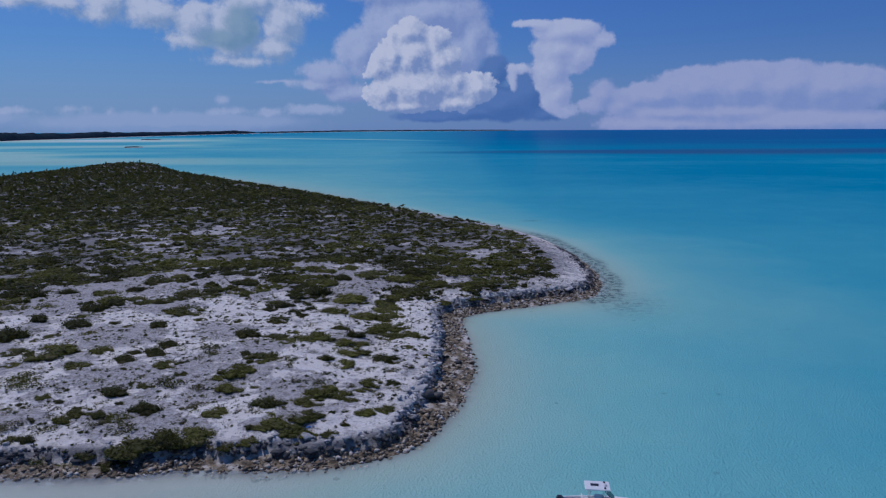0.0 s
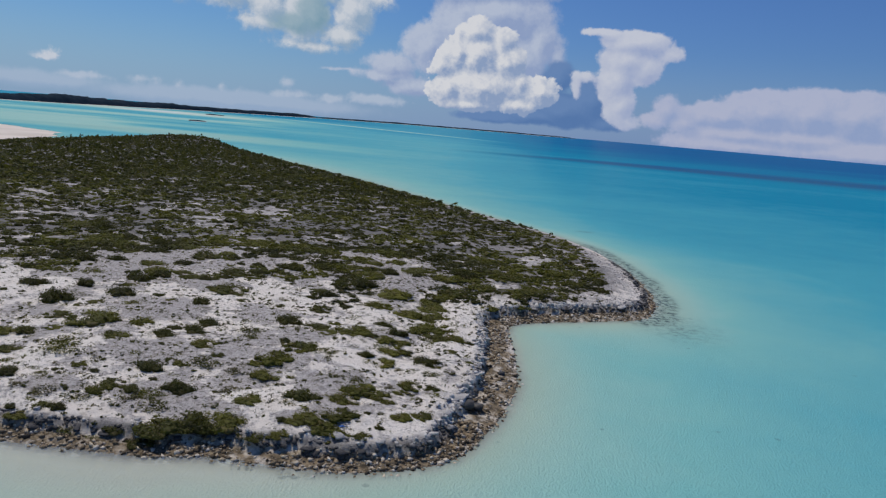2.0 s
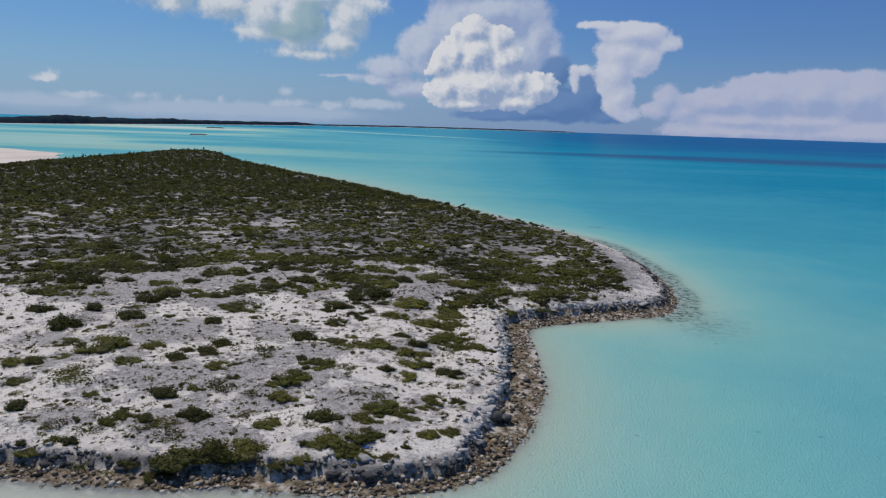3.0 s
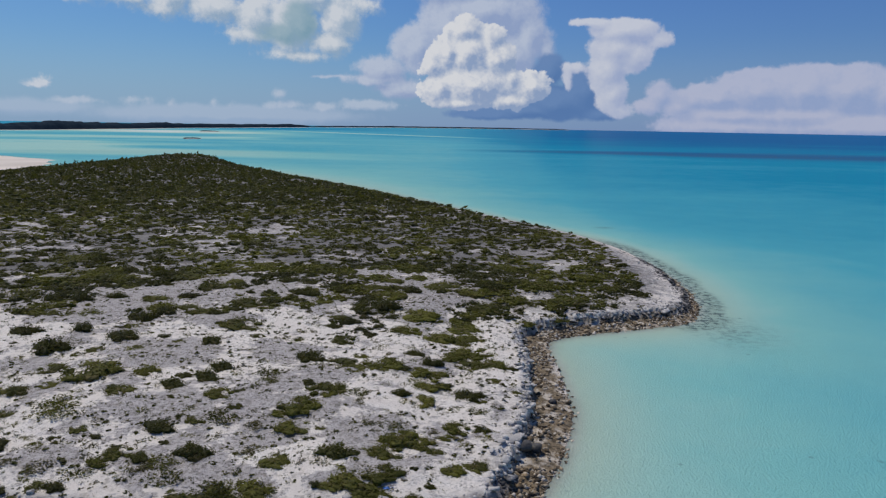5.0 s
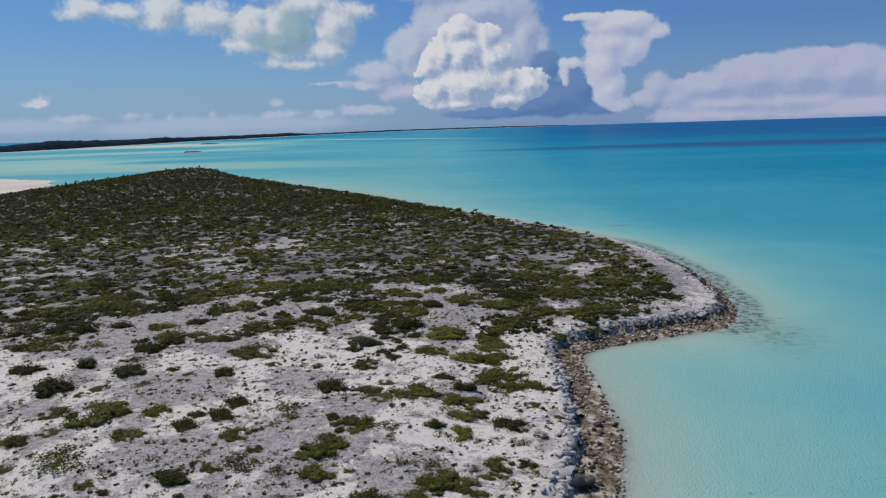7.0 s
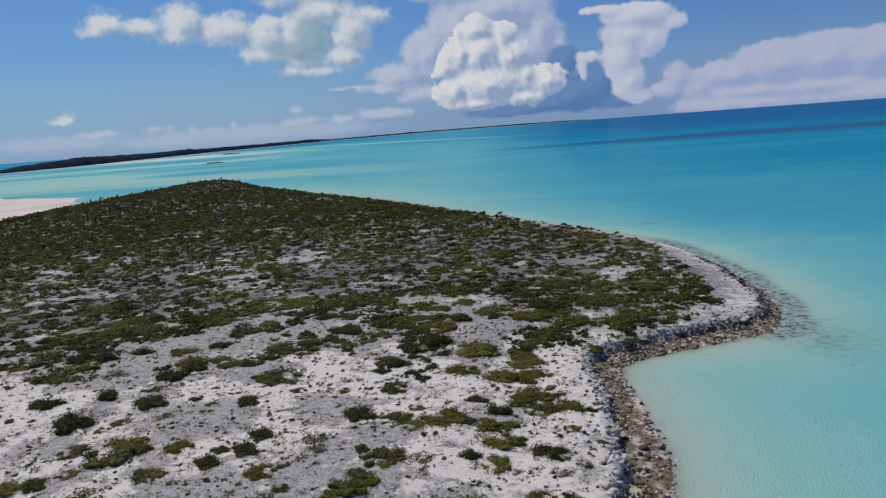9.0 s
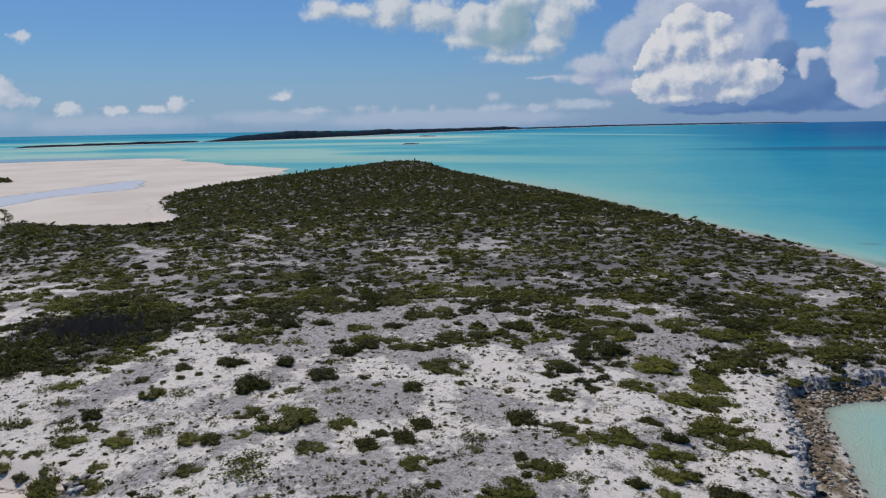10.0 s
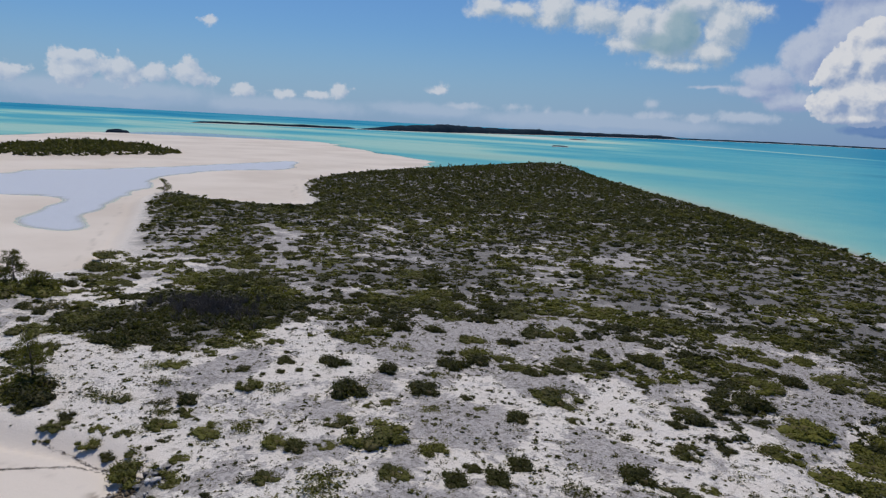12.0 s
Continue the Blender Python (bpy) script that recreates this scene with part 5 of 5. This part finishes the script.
for i in order_[np.argsort(d[order_] + 1.2 * g.uniform(0, 1, len(order_)))]:
    if len(laid) >= 120:
        break
    if all((x[i] - a) ** 2 + (y[i] - b) ** 2 > 2.6 for a, b in laid):
        laid.append((x[i], y[i]))
        ob = new("ledge_plate", PLATES[len(laid) % 8])
        s = 0.22 + 0.36 * g.uniform() ** 1.6
        ob.matrix_world = pose(x[i], y[i], z[i] + 0.16, g.uniform(-14, 14), g.uniform(-14, 14), g.uniform(0, 360)) @ Matrix.Diagonal((s * 1.25, s, s * 0.75, 1))
        tagged(ob, "flat pale limestone plate overhanging the low ledge", "rock", "plates along the ledge")
# small stones strewn over the bare white point
px_, py_ = g.uniform(8, 33, 5200), g.uniform(122, 190, 5200)
pz_, pd_, _w, prub_, _q = ground_at(px_, py_)
on_ = (pd_ > 1.0) & (pd_ < 10) & (prub_ < 0.3) & (fbm(px_, py_, 4, 3, 101) + 0.25 * g.uniform(0, 1, 5200) > 0.56)
strewn = np.stack([px_, py_, pz_, g.uniform(0, 6.28, 5200), 0.07 + 0.26 * g.uniform(0, 1, 5200) ** 2.5, 0.05 + 0.2 * g.uniform(0, 1, 5200) ** 2, g.integers(0, 8, 5200)], 1)[on_]
tagged(scatter("stones", SHARD, strewn, [LEDGE_STONE]), "grey limestone stones strewn over the white point", "stones", kind="stuff")
# boulders that stand out where the shore turns
# first slab: the shade of its undercut face is put into its colour
for bx, by, bz, sx_, sy_, sz_, tz, mat, lab in ((-2.5, 76.9, 1.15, 1.6, 0.95, 0.55, 6, DARK_STONE, "large limestone slab broken off the ledge, coloured dark as its shaded face"),
                                                (-2.9, 77.4, 1.75, 1.6, 0.85, 0.22, 10, LEDGE_STONE, "pale limestone plate lying on a shade-coloured slab"),
                                                (-0.8, 77.7, 0.7, 1.1, 0.8, 0.55, -24, DARK_STONE, "dark grey boulder at the foot of the ledge"),
                                                (22.6, 129.4, 1.25, 1.3, 0.7, 0.35, 34, LEDGE_STONE, "long limestone slab on the point"),
                                                (1.9, 90.2, 0.5, 0.6, 0.5, 0.35, 50, DARK_STONE, "dark boulder among the brown rubble")):
    ob = new("boulder", tri_mesh("boulder", *angular(12, np.array([1.0, 0.9, 0.8])), [mat]))
    ob.matrix_world = pose(bx, by, bz, 4, -5, tz) @ Matrix.Diagonal((sx_, sy_, sz_, 1))
    tagged(ob, lab, "boulder")


# ---------------------------------------------------------------- far land
def far_land(name, label, spine, width, seed, sand=6.0):
    """A distant low cay along a line of x, y, height: a pale beach skirt and a dark wooded back, with an uneven crest."""
    thing = tagged(new(name), label, "island")
    p = np.array(spine, float)
    s = np.concatenate([[0], np.cumsum(np.hypot(*np.diff(p[:, :2], axis=0).T))])
    n = int(max(24, s[-1] / 9))
    q = np.linspace(0, s[-1], n)
    x, y, h = (np.interp(q, s, p[:, k]) for k in range(3))
    tx, ty = np.gradient(x), np.gradient(y)
    norm = np.hypot(tx, ty)
    nx, ny = -ty / norm, tx / norm
    taper = np.sqrt(np.clip(np.minimum(q, s[-1] - q) / (0.06 * s[-1] + 1), 0, 1))
    h = h * (0.85 + 0.3 * fbm(q, q * 0, max(30, s[-1] / 14), 3, seed)) * taper
    rag = 1 + 0.30 * (fbm(q, q * 0 + 5, 26, 3, seed + 4) - 0.5)
    prof = [(-1.0, -0.3), (-0.8, 0.5), (-0.62, 0.7), (-0.2, 1.0), (0.3, 0.95), (0.7, 0.6), (1.0, -0.3)]
    w2 = width * (0.5 + 0.8 * fbm(q, q * 0 + 9, s[-1] / 6, 3, seed + 2)) * np.maximum(taper, 0.15)
    xs = np.stack([x + nx * w2 * o for o, _ in prof], 0)
    ys = np.stack([y + ny * w2 * o for o, _ in prof], 0)
    zs = np.stack([h * rag * v + (fbm(xs[k], ys[k], 25, 3, seed + k) - 0.5) * h * 0.3 * (v > 0) for k, (_, v) in enumerate(prof)], 0) + 12.0 * sstep(np.hypot(xs, ys), 2600, 4900)
    back_ = grid_mesh("wooded_back", xs, ys, zs, HAZY_FAR_WOOD, {})
    back_.parent = thing
    xs2 = np.stack([x + nx * (w2 + sand) * o for o in (-1.1, -0.9, 0.9, 1.1)], 0)
    ys2 = np.stack([y + ny * (w2 + sand) * o for o in (-1.1, -0.9, 0.9, 1.1)], 0)
    lift = 12.0 * sstep(np.hypot(xs2, ys2), 2600, 4900)
    beach_ = grid_mesh("beach", xs2, ys2, np.array([-0.3, 0.8, 0.8, -0.3])[:, None] * np.maximum(taper, 0.3) + lift, FAR_SAND, {})
    beach_.parent = thing
    return thing


# woods tinted blue: the haze of distance is put into their base colour
HAZY_FAR_WOOD = plain_material("hazy_far_woods", (0.017, 0.029, 0.044), (0.032, 0.047, 0.062), 0.03, 0.9, 0.3)
FAR_SAND = plain_material("far_sand", (0.60, 0.56, 0.50), (0.74, 0.70, 0.64), 0.02, 0.95, 0.1)
HAZY_FAR_WOOD.node_tree.nodes["Principled BSDF"].inputs["Specular IOR Level"].default_value = 0.0
far_land("far_island", "long low distant cay with dark woods", [(-1385, 1170, 4), (-1368, 1250, 5), (-1345, 1319, 5), (-1305, 1412, 6), (-1255, 1520, 5.5), (-1250, 1600, 5)], 14, 3, 3)
far_land("far_island", "distant wooded cay with low hills", [(-1262, 1615, 5), (-1232, 1690, 12), (-1215, 1790, 17), (-1205, 1950, 26), (-1235, 2180, 20), (-1240, 2482, 16), (-1240, 2690, 21), (-1225, 2881, 16), (-1165, 3125, 17), (-1050, 3500, 15), (-935, 3790, 11)], 45, 9, 6)
far_land("far_island", "thin distant wooded shore on the horizon", [(-950, 3770, 9), (-760, 4010, 8), (-560, 4350, 8), (-100, 4540, 8), (460, 4560, 6)], 40, 15, 5)
far_land("islet", "small dark rocky islet on the shallow bank", [(-520, 1214, 2), (-508, 1225, 2.6), (-497, 1234, 2)], 6, 21, 0.5)
far_land("islet", "small dark islet beside a pale sand bar", [(-845, 2085, 2.5), (-827, 2092, 3.6), (-792, 2096, 2.5)], 9, 25, 1.0)
far_land("islet", "small scrubby islet off the sand flats", [(-768, 544, 3), (-762, 555, 4.5), (-757, 567, 3)], 7, 27, 1.0)


# ---------------------------------------------------------------- boat and trees
def part(name, bm, mat, parent, label="", bevel=0.0):
    """Links a bmesh as one mesh object under a thing or a part."""
    if bevel:
        bmesh.ops.bevel(bm, geom=bm.edges[:], offset=bevel, segments=2, affect="EDGES", clamp_overlap=True)
    me = bpy.data.meshes.new(name)
    bm.to_mesh(me)
    bm.free()
    me.materials.append(mat)
    ob = new(name, me)
    ob.parent = parent
    return tagged(ob, label)


def box(x, y, z, w_, d_, h_, rx=0, ry=0, rz=0):
    bm = bmesh.new()
    bmesh.ops.create_cube(bm, size=1.0, matrix=pose(x, y, z, rx, ry, rz) @ Matrix.Diagonal((w_, d_, h_, 1)))
    return bm


def tube(points, r, sides=8):
    """A round tube through points."""
    bm, rings_ = bmesh.new(), []
    pts = [Vector(p) for p in points]
    for i, p in enumerate(pts):
        ahead = (pts[min(i + 1, len(pts) - 1)] - pts[max(i - 1, 0)]).normalized()
        m = ahead.to_track_quat("Z", "Y").to_matrix()
        rr_ = r[i] if isinstance(r, (list, tuple)) else r
        rings_.append([bm.verts.new(p + m @ Vector((rr_ * math.cos(t), rr_ * math.sin(t), 0))) for t in (2 * math.pi * k / sides for k in range(sides))])
    for a, b in zip(rings_, rings_[1:]):
        for k in range(sides):
            bm.faces.new((a[k], a[(k + 1) % sides], b[(k + 1) % sides], b[k]))
    bm.faces.new(rings_[0][::-1]), bm.faces.new(rings_[-1])
    return bm


def loft(sections):
    """A skin over rows of points, closed at both ends."""
    bm = bmesh.new()
    rows_ = [[bm.verts.new(p) for p in s] for s in sections]
    for a, b in zip(rows_, rows_[1:]):
        for k in range(len(a) - 1):
            bm.faces.new((a[k], a[k + 1], b[k + 1], b[k]))
    if len(rows_[0]) > 2:
        bm.faces.new(rows_[0][::-1])
    bmesh.ops.remove_doubles(bm, verts=bm.verts, dist=0.002)
    bmesh.ops.recalc_face_normals(bm, faces=bm.faces)
    return bm


def paint(name, col, rough=0.3, metal=0.0):
    m, k, b = material(name, rough)
    p = where(k)
    k.put(b.inputs["Base Color"], k.mix(k.step(k.noise(p, 3.0, 5.0, 0.7), 0.45, 0.75, 0.0, 0.25), rgb(*col), rgb(*[c * 0.7 for c in col])))
    b.inputs["Metallic"].default_value = metal
    b.inputs["Specular IOR Level"].default_value = 0.5
    return m


GELCOAT, DECK, BLACK, ALLOY = paint("white_gelcoat", (0.80, 0.79, 0.77)), paint("cream_deck", (0.60, 0.55, 0.48), 0.7), paint("black_plastic", (0.02, 0.02, 0.022), 0.35), paint("alloy_tube", (0.65, 0.66, 0.68), 0.3, 1.0)
VINYL, TINTED = paint("white_vinyl", (0.72, 0.70, 0.67), 0.55), paint("tinted_screen", (0.015, 0.022, 0.035), 0.08)


def boat(m):
    thing = tagged(new("motor_boat"), "white centre-console motor boat with a hardtop afloat in shallow water", "boat")
    half = [(-3.1, 1.02), (-2.0, 1.12), (-0.6, 1.15), (0.8, 1.08), (1.9, 0.82), (2.7, 0.42), (3.15, 0.05)]
    rows_ = []
    for x, w_ in half:
        up = 0.62 + 0.045 * (x + 3.1)
        rows_.append([(x, -w_ * 0.8, up), (x, -w_, up), (x, -w_ * 0.92, 0.15), (x, 0, -0.35 + 0.06 * max(0, x) ** 1.6), (x, w_ * 0.92, 0.15), (x, w_, up), (x, w_ * 0.8, up)])
    part("hull", loft(rows_), GELCOAT, thing)
    part("deck", loft([[(x, -w_ * 0.82, 0.30 + 0.05 * (x + 3.1) + (0.28 if x > 1.2 else 0)), (x, w_ * 0.82, 0.30 + 0.05 * (x + 3.1) + (0.28 if x > 1.2 else 0))] for x, w_ in half]), DECK, thing, "cream non-slip deck")
    for side in (-1, 1):
        part("gunwale", tube([(x, side * w_ * 0.92, 0.66 + 0.045 * (x + 3.1)) for x, w_ in half], 0.10, 8), GELCOAT, thing)
        for x in (-1.15, 0.05):
            part("hardtop_post", tube([(x, side * 0.52, 0.4), (x - 0.05, side * 0.56, 1.4), (x + 0.06, side * 0.62, 2.18)], 0.03, 8), ALLOY, thing, "polished alloy post")
    part("console", box(-0.4, 0, 0.85, 0.75, 0.95, 1.0), GELCOAT, thing, "", 0.08)
    part("windscreen", box(0.42, 0, 1.62, 0.05, 1.2, 1.15, 0, -42, 0), TINTED, thing, "dark tinted windscreen", 0.01)
    part("seat", box(-1.45, 0, 0.72, 0.55, 0.95, 0.65), VINYL, thing, "white vinyl helm seat", 0.07)
    part("backrest", box(-1.72, 0, 1.15, 0.12, 0.95, 0.4, 0, -8, 0), VINYL, thing, "", 0.04)
    part("bow_deck", loft([[(x, -w_ * 0.86, 0.74 + 0.045 * (x + 3.1)), (x, 0, 0.80 + 0.045 * (x + 3.1)), (x, w_ * 0.86, 0.74 + 0.045 * (x + 3.1))] for x, w_ in half[3:]]), GELCOAT, thing, "white raised foredeck")
    part("hatch", box(1.15, 0.25, 1.0, 0.5, 0.42, 0.06), BLACK, thing, "dark deck hatch", 0.015)
    top = part("hardtop", box(-0.57, 0, 2.24, 1.95, 1.5, 0.09), GELCOAT, thing, "white hardtop roof", 0.04)
    part("roof_hatch", box(-0.77, 0.05, 2.305, 0.62, 0.34, 0.05), BLACK, top, "black roof hatch", 0.01)
    part("antenna_dome", tube([(0.06, 0, 2.27), (0.06, 0, 2.36), (0.06, 0, 2.42)], [0.16, 0.15, 0.06], 12), VINYL, top, "")
    for side in (-1, 1):
        part("spotlight", box(0.0, side * 0.48, 2.33, 0.14, 0.16, 0.1), BLACK, top, "black spotlight", 0.02)
    motor = part("outboard_motor", loft([[(x, -w_, z0), (x, -w_, z1), (x, w_, z1), (x, w_, z0)] for x, w_, z0, z1 in ((-3.75, 0.1, 0.75, 1.05), (-3.6, 0.2, 0.6, 1.22), (-3.3, 0.22, 0.55, 1.2), (-3.12, 0.18, 0.6, 1.02))]), BLACK, thing, "black outboard motor", 0.0)
    part("leg", box(-3.45, 0, 0.2, 0.28, 0.16, 0.9), BLACK, motor, "", 0.03)
    thing.matrix_world = m


boat(pose(12.55, 53.8, 0.02, 0, 0, -7))


def feathery_tree(x, y, tall, wide, seed, label):
    """A casuarina: a leaning tapered trunk, drooping limbs, and sprays of fine needles along them."""
    q = np.random.default_rng(seed)
    z = float(ground_at(np.array([x]), np.array([y]))[0][0])
    thing = tagged(new("tree"), label, "tree")
    lean = q.normal(size=2) * 0.10 * tall
    spine = [(lean[0] * s * s, lean[1] * s * s, tall * s - 0.2) for s in np.linspace(0, 1, 7)]
    part("trunk", tube(spine, [0.035 * tall * (1 - s) ** 0.8 * 0.8 + 0.02 for s in np.linspace(0, 1, 7)], 7), TWIG, thing)
    cos, fcs, base = [], [], 0
    for k in range(34):
        s = q.uniform(0.12, 0.98)
        p0 = Vector((lean[0] * s * s, lean[1] * s * s, tall * s - 0.2))
        a, reach = q.uniform(0, 6.283), wide * (1.1 - 0.75 * s) * q.uniform(0.55, 1.0)
        p1 = p0 + Vector((math.cos(a) * reach * 0.6, math.sin(a) * reach * 0.6, 0.22 * reach + 0.1))
        p2 = p0 + Vector((math.cos(a) * reach, math.sin(a) * reach, 0.18 * reach + q.uniform(-0.3, 0.2)))
        part("limb", tube([p0, p1, p2], [0.035, 0.022, 0.008], 5), TWIG, thing)
        n = int(26 + 30 * reach)
        f = q.uniform(0.2, 1.05, n)[:, None]
        c = np.array(p0) * (1 - f) ** 2 + 2 * np.array(p1) * f * (1 - f) + np.array(p2) * f * f + q.normal(size=(n, 3)) * 0.16
        d = q.normal(size=(n, 3)) * 0.5 + np.array([math.cos(a) * 0.5, math.sin(a) * 0.5, 0.25])
        d *= (0.34 * q.uniform(0.6, 1.2, n) / np.linalg.norm(d, axis=1))[:, None]
        side = np.cross(d, q.normal(size=(n, 3)))
        side *= (0.045 / (np.linalg.norm(side, axis=1) + 1e-9))[:, None]
        cos.append(np.stack([c - side, c + side, c + d], 1).reshape(-1, 3))
        fcs.append(np.arange(n * 3).reshape(-1, 3) + base)
        base += n * 3
    new("crown", tri_mesh("crown", np.concatenate(cos), np.concatenate(fcs), [LEAF_OLIVE])).parent = thing
    thing.matrix_world = pose(x, y, z)


feathery_tree(-88.6, 78.2, 5.6, 2.6, 3, "feathery young casuarina tree on white sand")
feathery_tree(-126.0, 96.5, 4.8, 3.8, 4, "spreading casuarina at the edge of the sand flat")
feathery_tree(-120.5, 97.5, 3.2, 3.4, 5, "low bushy casuarina at the edge of the sand flat")
feathery_tree(-131.5, 98.0, 5.0, 3.4, 6, "feathery casuarina leaning over the beach")
feathery_tree(-236.0, 209.5, 5.0, 3.4, 7, "lone casuarina at the tip of the beach")


def litter(x, y):
    """A crumpled scrap of blue plastic sheet."""
    bm = bmesh.new()
    bmesh.ops.create_grid(bm, x_segments=9, y_segments=6, size=0.5)
    for v in bm.verts:
        a, b = v.co.x, v.co.y
        v.co = 0.55 * Vector((a * 1.5 + 0.1 * math.sin(9 * b), b * 0.7 + 0.08 * math.sin(11 * a), 0.12 + 0.10 * math.sin(13 * a + 2) * math.cos(9 * b + 1)))
    bmesh.ops.solidify(bm, geom=bm.faces[:], thickness=0.01)
    me = bpy.data.meshes.new("plastic_sheet")
    bm.to_mesh(me)
    bm.free()
    me.materials.append(paint("blue_plastic", (0.03, 0.16, 0.55), 0.4))
    ob = tagged(new("plastic_sheet", me), "crumpled blue plastic sheet washed up beside a shrub", "litter")
    ob.matrix_world = pose(x, y, float(ground_at(np.array([x]), np.array([y]))[0][0]) - 0.02, 0, 0, 20)


litter(-12.8, 66.9)
